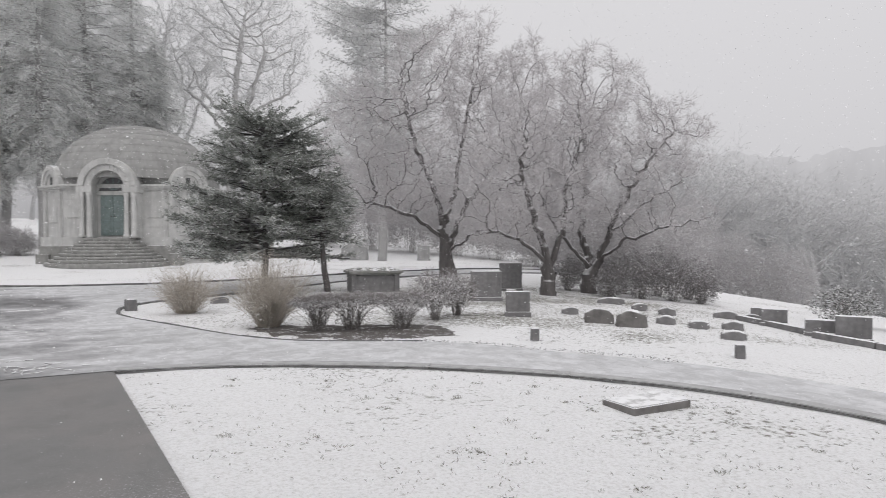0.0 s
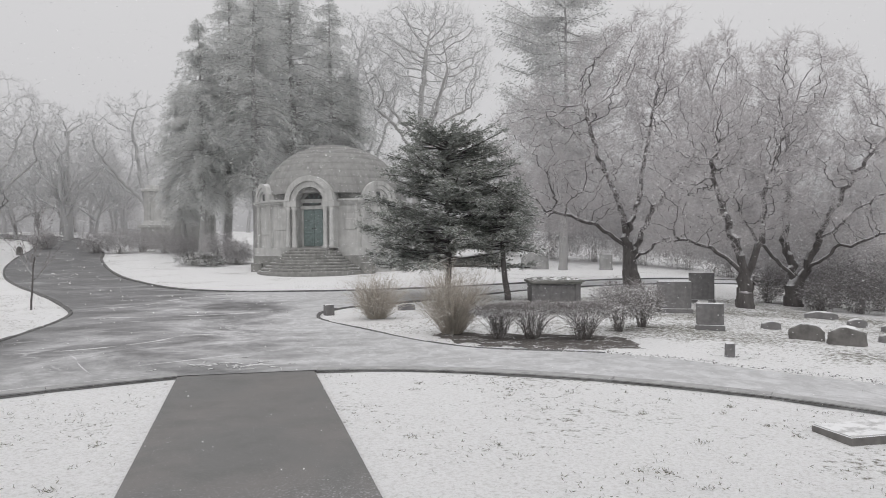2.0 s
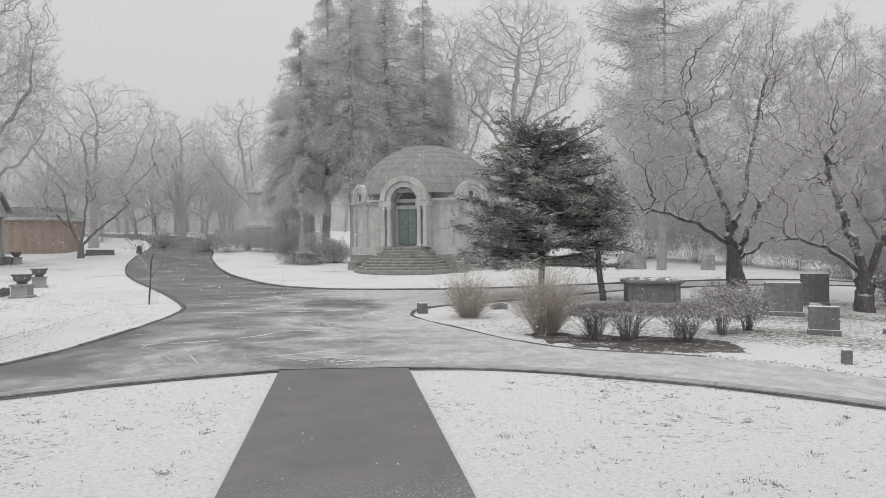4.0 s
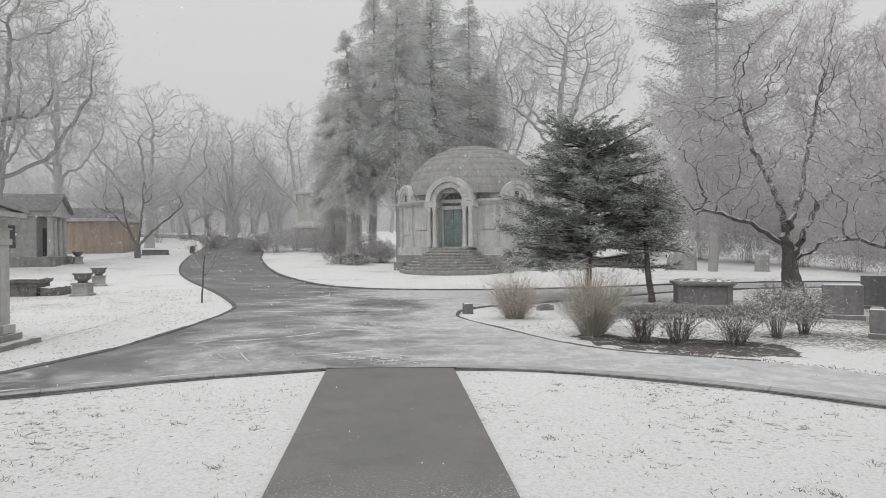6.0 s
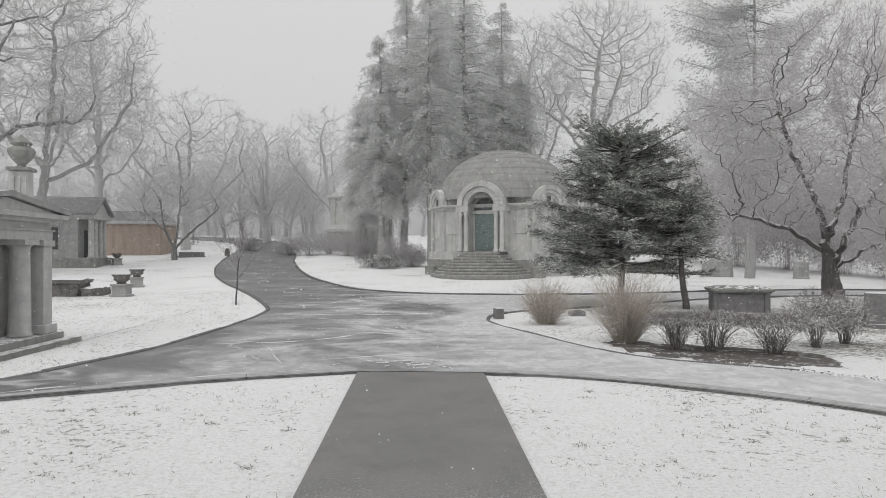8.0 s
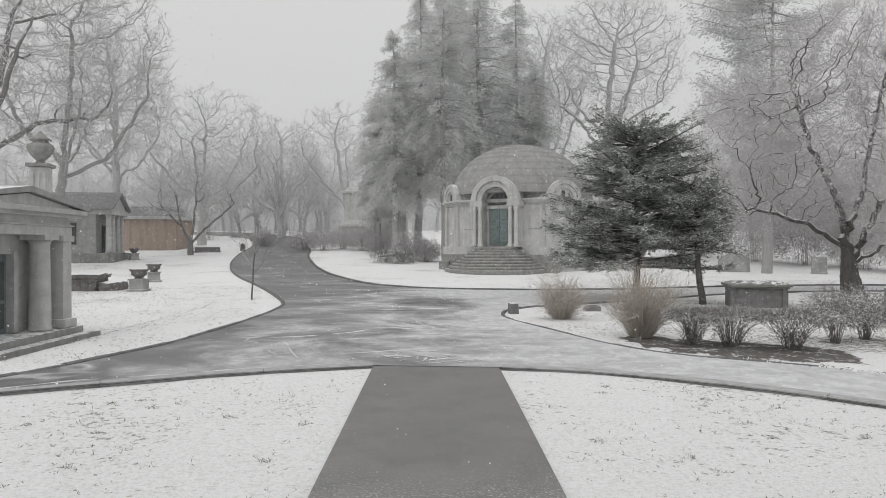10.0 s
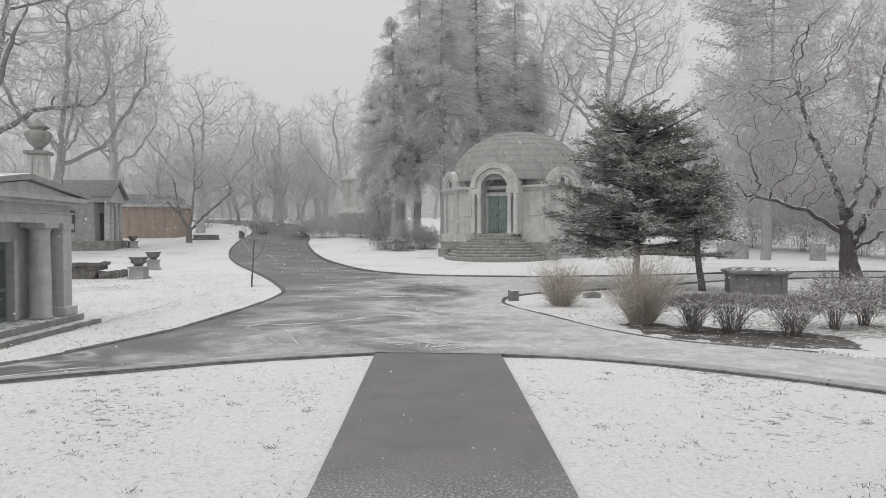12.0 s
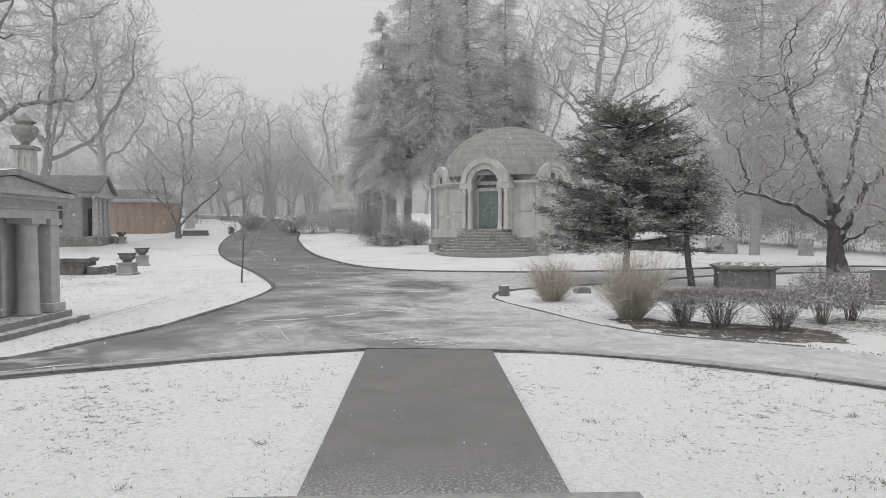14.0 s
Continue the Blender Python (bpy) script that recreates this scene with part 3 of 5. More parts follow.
def branching(rng, aims, stems, step, kill, gnarl):
    """Grow branches from the given stems toward the aims until each is reached."""
    pos, up = [np.array(stems[0][0], float)], [-1]
    for line in stems:
        line = np.array(line, float)
        at = int(np.argmin([np.linalg.norm(p - line[0]) for p in pos]))
        for a, c in zip(line, line[1:]):
            n = max(1, int(np.linalg.norm(c - a) / step))
            for k in range(1, n + 1):
                up.append(at)
                pos.append(a + (c - a) * k / n + rng.normal(0, gnarl * step * 0.5, 3) * (0.3 if len(pos) < 4 else 1.0))
                at = len(pos) - 1
    pos = np.array(pos)
    up = list(up)
    d = np.linalg.norm(aims[:, None, :] - pos[None], axis=2)
    near, dist = d.argmin(1), d.min(1)
    live = dist > kill
    shoots = np.zeros(len(pos), int)
    for _ in range(220):
        if not live.any():
            break
        idx = near[live]
        pull = np.zeros_like(pos)
        np.add.at(pull, idx, unit(aims[live] - pos[idx]))
        grow = np.unique(idx)
        shoots[grow] += 1
        way = unit(unit(pull[grow]) + rng.normal(0, gnarl, (len(grow), 3)))
        fresh = pos[grow] + way * step
        first = len(pos)
        pos = np.vstack([pos, fresh])
        shoots = np.concatenate([shoots, np.zeros(len(fresh), int)])
        up += grow.tolist()
        d = np.linalg.norm(aims[:, None, :] - fresh[None], axis=2)
        j = d.argmin(1)
        dj = d[np.arange(len(aims)), j]
        better = dj < dist - 1e-6
        stuck = live & ~better & (shoots[near] > 3)
        near = np.where(better, first + j, near)
        dist = np.where(better, dj, dist)
        live &= (dist > kill) & ~stuck
    return pos, np.array(up)


def grown_tree(seed, m, label, lumps, stems, base_r, mats, name="bare_tree", group="bare trees", aims=900, step=0.5, kill=0.75, gnarl=0.22, tip=0.012, fine=0.05, twigs=6, twig=0.8, wide=0.012, rise=0.2, flare=0.5):
    """A bare tree whose branches fill the given crown, ending in sprays of fine twigs."""
    rng = np.random.default_rng(seed)
    owner = thing(name, m, label, "tree", group)
    pos, up = branching(rng, cloud(rng, aims, lumps), stems, step, kill, gnarl)
    n = len(pos)
    load = np.zeros(n)
    leafy = np.ones(n, bool)
    leafy[up[up >= 0]] = False
    load[leafy] = 1.0
    for i in range(n - 1, 0, -1):
        load[up[i]] += load[i]
    power = math.log(load[0]) / math.log(base_r / tip)
    rad = tip * load ** (1 / power)
    rad = rad * (1 + flare * np.exp(-pos[:, 2].clip(0) / (1.0 + 2.5 * base_r)))
    a, c = pos[up[1:]], pos[1:]
    r1 = rad[1:]
    r0 = np.minimum(rad[up[1:]], r1 * 1.2)
    thick = r1 > fine
    for i in range(n - 1):
        if up[i + 1] > 0:
            thick[i] &= thick[up[i + 1] - 1]
    v, f = tubes(a[thick], c[thick] + unit(c - a)[thick] * r1[thick, None] * 0.6, r0[thick], r1[thick], 7)
    fast("trunk", v, f, mats[0], owner, smooth=True)
    v, f = tubes(a[~thick], c[~thick], r0[~thick], r1[~thick], 3)
    # sprays of twigs, each with finer side shoots
    small = np.flatnonzero(r1 < max(fine * 0.8, tip * 2.2))
    host = np.repeat(small, twigs)
    k = len(host)
    way = unit(unit(c[host] - a[host]) * 0.75 + rng.normal(0, 0.55, (k, 3)) + [0, 0, rise])
    root = a[host] + (c[host] - a[host]) * rng.random((k, 1))
    ln = twig * rng.uniform(0.45, 1.2, k)
    v1, f1 = blades(root, way, unit(np.cross(way, rng.normal(0, 1, (k, 3)))), np.full(k, wide), ln)
    host = np.repeat(np.arange(k), 3)
    q = len(host)
    way2 = unit(way[host] + rng.normal(0, 0.5, (q, 3)) + [0, 0, rise * 0.7])
    root2 = root[host] + way[host] * (ln[host] * rng.uniform(0.15, 0.85, q))[:, None]
    v2, f2 = blades(root2, way2, unit(np.cross(way2, rng.normal(0, 1, (q, 3)))), np.full(q, wide * 0.8), ln[host] * rng.uniform(0.3, 0.75, q))
    fast("crown", np.vstack([v, v1, v2]), np.vstack([f, f1 + len(v), f2 + len(v) + len(v1)]), mats[1], owner, "fine twigs lined with snow")
    return owner


def spruce(seed, height, radius, m, mat, label, name="spruce_tree", clear=0.14, count=9000, droop=0.35, size=0.42, bark_mat=None, sparse=1.0, hang=0.5, shape=(0.72, 0.9, 1.0, 0.66, 0.28, 0.1), loose=0.08):
    """A tall conifer: whorls of boughs, each hung with short ragged sprays of needles."""
    rng = np.random.default_rng(seed)
    owner = thing(name, m, label, "tree", "tall evergreens")
    hs = np.linspace(-0.3, height, 14)
    rr = 0.012 * height * 1.3 * (1 - hs.clip(0) / height) + 0.03
    wob = np.cumsum(rng.normal(0, 0.07, (14, 2)), axis=0)
    pts = np.column_stack([wob, hs])
    seg0, seg1, ra, rb = [pts[:-1]], [pts[1:]], [rr[:-1]], [rr[1:]]
    nb = int(height * 17 * sparse)
    bh = height * (clear + (1 - clear) * rng.random(nb) ** 1.05)
    az = rng.random(nb) * 2 * np.pi
    u = (bh / height - clear) / (1 - clear)
    prof = radius * np.interp(u, [0, 0.12, 0.45, 0.75, 0.93, 1.0], shape) * rng.uniform(0.3, 1.25, nb)
    base = np.column_stack([np.interp(bh, hs, pts[:, 0]), np.interp(bh, hs, pts[:, 1]), bh])
    dirs = np.column_stack([np.cos(az), np.sin(az), rng.uniform(-0.15, 0.25, nb) - 0.2 * (1 - u)])
    mid = base + dirs * prof[:, None] * 0.55
    end = base + dirs * prof[:, None] * [1, 1, 0.5] + np.column_stack([np.zeros(nb), np.zeros(nb), -droop * prof * (1 - 0.7 * u)])
    th = 0.008 + 0.006 * prof
    seg0 += [base, mid]
    seg1 += [mid, end]
    ra += [th * 1.4, th]
    rb += [th, th * 0.4]
    v, f = tubes(np.vstack(seg0), np.vstack(seg1), np.concatenate(ra), np.concatenate(rb), 5)
    fast("trunk", v, f, bark_mat or M_BARK, owner, smooth=True)
    pick = rng.choice(nb, count, p=(prof + 0.3) / (prof + 0.3).sum())
    t = rng.uniform(0.2, 1.03, count)
    tt = t[:, None]
    a = np.where(tt < 0.55, base[pick] + (mid[pick] - base[pick]) * tt / 0.55, mid[pick] + (end[pick] - mid[pick]) * (tt - 0.55) / 0.45)
    side = np.column_stack([-np.sin(az[pick]), np.cos(az[pick]), np.zeros(count)])
    spread = (rng.random(count) - 0.5) * 0.5 * prof[pick] * (1.15 - t)
    fall = rng.random(count) ** 2 * hang * np.minimum(1.0, prof[pick] * 0.4)
    a = a + side * spread[:, None] + rng.normal(0, loose, (count, 3)) - np.column_stack([np.zeros(count), np.zeros(count), fall])
    along = unit(np.column_stack([np.cos(az[pick]) * 0.7, np.sin(az[pick]) * 0.7, -0.3 - hang * rng.random(count)]) + side * np.sign(spread)[:, None] * 0.6 + rng.normal(0, 0.5, (count, 3)))
    across = unit(np.cross(along, rng.normal(0, 1, (count, 3))))
    v, f = blades(a, along, across, rng.uniform(0.06, 0.13, count) * size, rng.uniform(0.5, 1.4, count) * size)
    fast("crown", v, f, mat, owner, "drooping needle sprays dusted with snow")
    return owner


def yew_tree(seed, m, height, radius, count, lean=0.0, clear=0.16, label=""):
    """A dark broad evergreen with level fans of needles carrying snow."""
    rng = np.random.default_rng(seed)
    owner = thing("yew_tree", m, label, "tree", "dark evergreens")
    hs = np.linspace(-0.2, height * 0.93, 10)
    pts = np.column_stack([lean * hs * 0.12 + np.cumsum(rng.normal(0, 0.03, 10)), np.cumsum(rng.normal(0, 0.03, 10)), hs])
    rr = np.linspace(0.14, 0.03, 10)
    s0, s1, ra, rb = [pts[:-1]], [pts[1:]], [rr[:-1]], [rr[1:]]
    nb = int(230 * height / 6)
    bh = height * (clear + (0.97 - clear) * rng.random(nb))
    u = (bh / height - clear) / (1 - clear)
    az = rng.random(nb) * 2 * np.pi
    prof = radius * np.interp(u, [0, 0.12, 0.3, 0.55, 0.8, 1.0], [0.92, 1.05, 1.0, 0.84, 0.66, 0.42]) * rng.uniform(0.4, 1.1, nb)
    base = np.column_stack([np.interp(bh, hs, pts[:, 0]), np.interp(bh, hs, pts[:, 1]), bh - 0.1 * prof])
    out = np.column_stack([np.cos(az), np.sin(az), rng.uniform(-0.22, 0.22, nb) + 0.3 * u])
    end = base + out * prof[:, None]
    th = 0.012 + 0.012 * prof
    s0.append(base), s1.append(end), ra.append(th * 1.5), rb.append(th * 0.4)
    v, f = tubes(np.vstack(s0), np.vstack(s1), np.concatenate(ra), np.concatenate(rb), 6)
    fast("trunk", v, f, M_CHERRY, owner, smooth=True)
    # short feathery shoots leave every bough to all sides, each clothed in needles
    ns = nb * 26
    bough = rng.choice(nb, ns, p=prof ** 1.3 / (prof ** 1.3).sum())
    t = rng.uniform(0.25, 1.0, ns) ** 0.75
    lift = 0.16 * prof[bough] * (t - 0.45) ** 2
    root = base[bough] + (end - base)[bough] * t[:, None] + np.column_stack([np.zeros(ns), np.zeros(ns), lift])
    turn = az[bough] + rng.normal(0, 0.85, ns)
    way = unit(np.column_stack([np.cos(turn), np.sin(turn), rng.normal(0.08, 0.32, ns) - 0.25 * (1 - u[bough])]))
    reach = rng.uniform(0.2, 0.62, ns) * (0.55 + 0.45 * np.minimum(1.0, prof[bough] / 2))
    pick = rng.integers(0, ns, count)
    f_ = rng.random(count)
    a = root[pick] + way[pick] * (reach[pick] * f_)[:, None] + rng.normal(0, 0.018, (count, 3))
    side = unit(np.cross(way[pick], np.array([0, 0, 1.0])))
    sgn = rng.choice([-1.0, 1.0], count)
    along = unit(way[pick] * 0.8 + side * (sgn * 0.7)[:, None] + rng.normal(0, 0.35, (count, 3)))
    across = unit(np.cross(along, np.array([0, 0, 1.0]) + rng.normal(0, 0.5, (count, 3))))
    v, f = blades(a, along, across, rng.uniform(0.012, 0.024, count), rng.uniform(0.06, 0.15, count))
    fast("crown", v, f, M_YEW, owner, "flat dark needle fans with snow on top")
    return owner


def grass_clump(seed, m, height, radius, count, label):
    rng = np.random.default_rng(seed)
    owner = thing("ornamental_grass", m, label, "grass clump", "dry grass clumps")
    az, s = rng.random(count) * 2 * np.pi, rng.random(count) ** 0.7
    out = np.column_stack([np.cos(az), np.sin(az), np.zeros(count)])
    root = out * (s * radius * 0.2)[:, None]
    tilt = s * rng.uniform(0.5, 1.5, count) * radius / height
    d0 = unit(out * (tilt * 0.85)[:, None] + [0, 0, 1] + rng.normal(0, 0.16, (count, 3)))
    ln = height * rng.uniform(0.4, 1.12, count)
    a1 = root + d0 * (ln * 0.48)[:, None]
    d1 = unit(d0 + out * (tilt * 0.4)[:, None] + rng.normal(0, 0.36, (count, 3)))
    a2 = a1 + d1 * (ln * 0.28)[:, None]
    d2 = unit(d1 + out * (tilt * 0.2)[:, None] + rng.normal(0, 0.6, (count, 3)))
    a3 = a2 + d2 * (ln * 0.26)[:, None]
    one = np.ones(count)
    v, f = tubes(np.vstack([root, a1, a2]), np.vstack([a1, a2, a3]), np.concatenate([one * 0.0042, one * 0.0035, one * 0.0026]), np.concatenate([one * 0.0035, one * 0.0026, one * 0.0012]), 3)
    fast("stem_tuft", v, f, M_STRAW, owner)
    dead = rng.integers(0, count, int(count * 3.0))
    n = len(dead)
    al = unit(d1[dead] + rng.normal(0, 0.75, (n, 3)))
    at = a1[dead] + (a2 - a1)[dead] * rng.random((n, 1)) - d0[dead] * rng.uniform(0, 0.3, (n, 1))
    v, f = blades(at, al, unit(np.cross(al, rng.normal(0, 1, (n, 3)))), rng.uniform(0.003, 0.007, n), rng.uniform(0.12, 0.36, n))
    fast("blade_tuft", v, f, M_STRAW, owner, "loose dry curling blades")
    return owner


def shrub(seed, m, wide, deep, height, count, mat, label, bare=0.35, leaf=0.1, flat=True, name="shrub", group="low shrubs", thick=1.4):
    """Stems spreading from the ground into a twiggy top; flat: an umbrella on a bundle of stems."""
    rng = np.random.default_rng(seed)
    owner = thing(name, m, label, "shrub", group)
    ns = 60 if flat else 40
    az = rng.random(ns) * 2 * np.pi
    r0 = rng.random(ns) ** 0.5
    root = np.column_stack([np.cos(az) * r0 * wide * 0.09, np.sin(az) * r0 * deep * 0.09, np.full(ns, -0.05)])
    top = np.column_stack([np.cos(az) * r0 * wide * 0.44, np.sin(az) * r0 * deep * 0.44, height * rng.uniform(0.6, 0.95, ns)])
    knee = root * 0.8 + top * [0.2, 0.2, 0.55] + rng.normal(0, 0.05, (ns, 3))
    v1, f1 = tubes(np.vstack([root, knee]), np.vstack([knee, top]), np.concatenate([np.full(ns, 0.007), np.full(ns, 0.005)]), np.concatenate([np.full(ns, 0.005), np.full(ns, 0.0025)]), 4)
    fast("stem_tuft", v1, f1, M_SHRUB, owner, "bare brown stems")
    g = rng.normal(0, 1, (count, 3))
    g = unit(g) * (rng.random((count, 1)) ** 0.35)
    lump = 1 + 0.16 * np.sin(g[:, :1] * 7 + seed) * np.cos(g[:, 1:2] * 6 + seed * 2)
    if flat:
        # the top dishes up toward its rim, and a fifth of the twigs clothe the stems below
        out = np.hypot(g[:, :1], g[:, 1:2])
        z = height * (0.76 + 0.15 * g[:, 2:3] * (1 - 0.3 * out) + 0.05 * lump)
        low = rng.random((count, 1)) < 0.1
        z = np.where(low, height * rng.uniform(0.12, 0.6, (count, 1)), z)
        g = np.where(low, g * 0.42, g)
    else:
        z = bare * height + (1 - bare) * height * (0.5 + 0.5 * g[:, 2:3]) * lump
    p = np.hstack([g[:, :1] * wide / 2 * lump, g[:, 1:2] * deep / 2 * lump, z])
    al = unit(g * [1, 1, 0.4] + rng.normal(0, 0.7, (count, 3)) + [0, 0, 0.15])
    ac = unit(np.cross(al, rng.normal(0, 0.8, (count, 3)) + [0, 0, 1]))
    v, f = blades(p, al, ac, rng.uniform(0.05, 0.11, count) * leaf * thick, rng.uniform(0.6, 1.7, count) * leaf)
    fast("crown", v, f, mat, owner, "dense twiggy top with snow on it")
    return owner


FARWOOD = [
    dict(n=6, taper=0.5, wild=0.06, up=0.05, kids=8, first=0.25, angle=50),
    dict(n=6, ratio=0.75, thin=0.5, taper=0.4, wild=0.16, up=0.08, kids=8, first=0.2, angle=46),
    dict(n=4, ratio=0.45, thin=0.6, taper=0.4, wild=0.2, up=0.06, kids=7, first=0.1, angle=46),
    dict(n=2, ratio=0.48, thin=0.65, taper=0.45, wild=0.22, up=0.05, kids=6, first=0.1, angle=44),
    dict(n=1, ratio=0.55, thin=0.75, taper=0.5, wild=0.2, up=0.04),
]

# kerbs
shade_line(kerb("kerb_near_west", EDGE_NEAR_L, 1, 0.045, 0.24, 2.4, mat=M_GUTTER), spline(EDGE_NEAR_L, 0.15), 0.008)
shade_line(kerb("kerb_near_east", EDGE_NEAR_R, 1, 0.045, 0.24, 2.4, mat=M_GUTTER), spline(EDGE_NEAR_R, 0.15), 0.008)
kerb("kerb_west_lawn", EDGE_WEST, 1, 0.055, 0.14, 0.9)
kerb("kerb_east_lawn", EDGE_EAST, 1, 0.10)
kerb("kerb_island", EDGE_ISLAND[EDGE_ISLAND[:, 1] > 10.9], 1, 0.045, 0.1, 0.8)

# ---- the trees, near to far ----
CHERRYMATS = (M_CHERRY, M_TWIG)
grown_tree(5, on_land(17.87, 28.59, -32), "broad bare cherry tree, every branch lined with snow",
           [(-0.8, 0, 7.0, 6.3, 5.2, 4.0), (0.9, 0, 10.2, 4.6, 4.2, 2.8), (-3.8, -0.8, 4.2, 3.0, 3.2, 2.0), (3.6, -0.4, 4.6, 2.8, 3.2, 2.2)],
           [[(0, 0, -0.3), (-0.12, 0, 1.0), (-0.3, 0, 2.2), (-0.6, 0, 4.0), (-1.6, 0.3, 6.4), (-2.3, 0, 9.0)],
            [(-0.1, 0, 1.5), (0.9, -0.2, 3.6), (2.1, -0.4, 5.4), (3.8, 0, 7.0)], [(-0.3, 0, 2.3), (0.4, 0.8, 5.0), (0.9, 1.0, 8.2)],
            [(-0.2, 0, 1.9), (-1.8, -0.8, 3.1), (-4.0, -1.4, 3.7)], [(-0.1, 0, 1.3), (1.4, -1.0, 2.3), (3.4, -1.4, 2.7)]],
           0.205, CHERRYMATS, "cherry_tree", "spreading bare trees", 3800, 0.27, 0.34, 0.4, 0.0075, 0.0105, 7, 0.5, 0.0075, 0.15, 1.3)
grown_tree(8, on_land(15.73, 18.49, -40), "bare leaning cherry tree with snowy twigs among headstones",
           [(-0.5, 0, 4.2, 2.7, 2.6, 2.3), (0.2, 0.3, 6.0, 2.3, 2.3, 1.6), (-1.9, -0.5, 2.6, 1.5, 1.6, 1.0)],
           [[(0, 0, -0.3), (0.03, 0, 0.7), (-0.1, 0, 1.6), (-0.6, 0.1, 3.2), (-1.0, 0, 4.8)], [(0, 0, 0.9), (0.5, 0.1, 2.2), (0.7, 0.3, 4.2)], [(0, 0, 1.2), (-1.0, -0.4, 2.0), (-2.1, -0.6, 2.4)]],
           0.145, CHERRYMATS, "cherry_tree", "spreading bare trees", 1900, 0.2, 0.27, 0.42, 0.006, 0.0085, 7, 0.4, 0.0058, 0.15, 1.1)
grown_tree(13, on_land(18.4, 19.28, -44), "bare cherry tree leaning outward over the headstones",
           [(0.8, 0, 5.0, 3.4, 3.0, 2.8), (0.0, 0.6, 7.9, 2.3, 2.3, 1.9), (2.9, -0.2, 5.8, 1.8, 2.2, 1.7), (2.6, -0.6, 2.8, 2.4, 2.0, 1.0), (-1.2, -0.5, 3.6, 1.4, 1.6, 1.4)],
           [[(0, 0, -0.3), (0.1, 0, 0.6), (0.6, 0, 1.8), (1.3, -0.1, 3.4), (2.2, 0, 5.0), (3.2, 0, 6.2)], [(0.1, 0, 0.7), (-0.2, 0.3, 2.4), (-0.1, 0.5, 4.6), (-0.1, 0.6, 7.0)], [(0.3, 0, 1.1), (1.5, -0.5, 2.1), (3.2, -0.8, 2.6), (4.4, -0.9, 2.9)], [(0.8, 0, 2.2), (2.0, 0.4, 3.4), (3.6, 0.3, 4.3)], [(0.2, 0, 0.9), (-0.9, -0.6, 2.1), (-1.7, -0.8, 3.4)]],
           0.155, CHERRYMATS, "cherry_tree", "spreading bare trees", 2700, 0.22, 0.29, 0.42, 0.006, 0.0085, 7, 0.42, 0.0062, 0.15, 1.1)
yew_tree(4, on_land(7.35, 24.6), 6.6, 3.15, 150000, clear=0.215, label="broad dark yew with snow along its boughs")
yew_tree(9, on_land(9.33, 23.47), 4.4, 1.6, 34000, lean=-0.7, clear=0.48, label="small dark yew with a bare slender trunk")

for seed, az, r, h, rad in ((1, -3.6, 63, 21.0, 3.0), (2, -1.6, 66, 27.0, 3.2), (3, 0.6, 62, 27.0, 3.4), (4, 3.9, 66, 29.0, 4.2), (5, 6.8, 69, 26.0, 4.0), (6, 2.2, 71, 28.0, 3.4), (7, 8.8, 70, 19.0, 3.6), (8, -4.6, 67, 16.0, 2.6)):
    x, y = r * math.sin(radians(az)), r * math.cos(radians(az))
    spruce(seed, h, rad, on_land(x, y), M_SPRUCE, "tall grey-green spruce with drooping snowy branches, paled for haze", count=30000, size=0.33, bark_mat=M_BARK, clear=0.23, hang=0.7)
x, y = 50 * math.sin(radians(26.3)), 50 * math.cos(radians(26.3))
spruce(11, 21.5, 4.4, on_land(x, y), M_PINE, "tall feathery pine with haze painted into its pale needles", "pine_tree", 0.3, 34000, -0.35, 0.34, M_BARK, 0.42, 0.1, (0.6, 0.85, 1.0, 1.0, 0.8, 0.5), 0.26)


def polar(az, r):
    return r * math.sin(radians(az)), r * math.cos(radians(az))


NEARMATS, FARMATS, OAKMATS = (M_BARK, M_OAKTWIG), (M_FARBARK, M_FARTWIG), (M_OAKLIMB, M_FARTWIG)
BIG = dict(aims=1700, step=0.55, kill=0.72, gnarl=0.24, tip=0.02, fine=0.06, twigs=4, twig=0.9, wide=0.012)


def big_tree(seed, az, r, label, mats, base_r, lumps, fork, **other):
    """A tall bare tree: a straight bole dividing at the fork into rising limbs."""
    rng = np.random.default_rng(seed)
    wide, top = lumps[0][3], lumps[0][2]
    lean = lumps[0][0]
    stems = [[(0, 0, -0.4), (0.05, 0, fork * 0.5), (lean * 0.3, 0, fork), (lean * 0.6, 0.2, (fork + top) / 2), (lean, 0, top + 1.5)]]
    for k in range(5):
        a = k * 2.4 + rng.uniform(-0.4, 0.4)
        z = fork * rng.uniform(0.8, 1.05)
        dx, dy = math.cos(a) * wide, math.sin(a) * wide
        stems.append([(lean * 0.28, 0, z), (dx * 0.36 + lean * 0.4, dy * 0.36, z + (top - fork) * rng.uniform(0.15, 0.45)), (dx * 0.72 + lean * 0.8, dy * 0.72, z + (top - fork) * rng.uniform(0.5, 1.0))])
    return grown_tree(seed, on_land(*polar(az, r), -az), label, lumps, stems, base_r, mats, **{**BIG, **other})


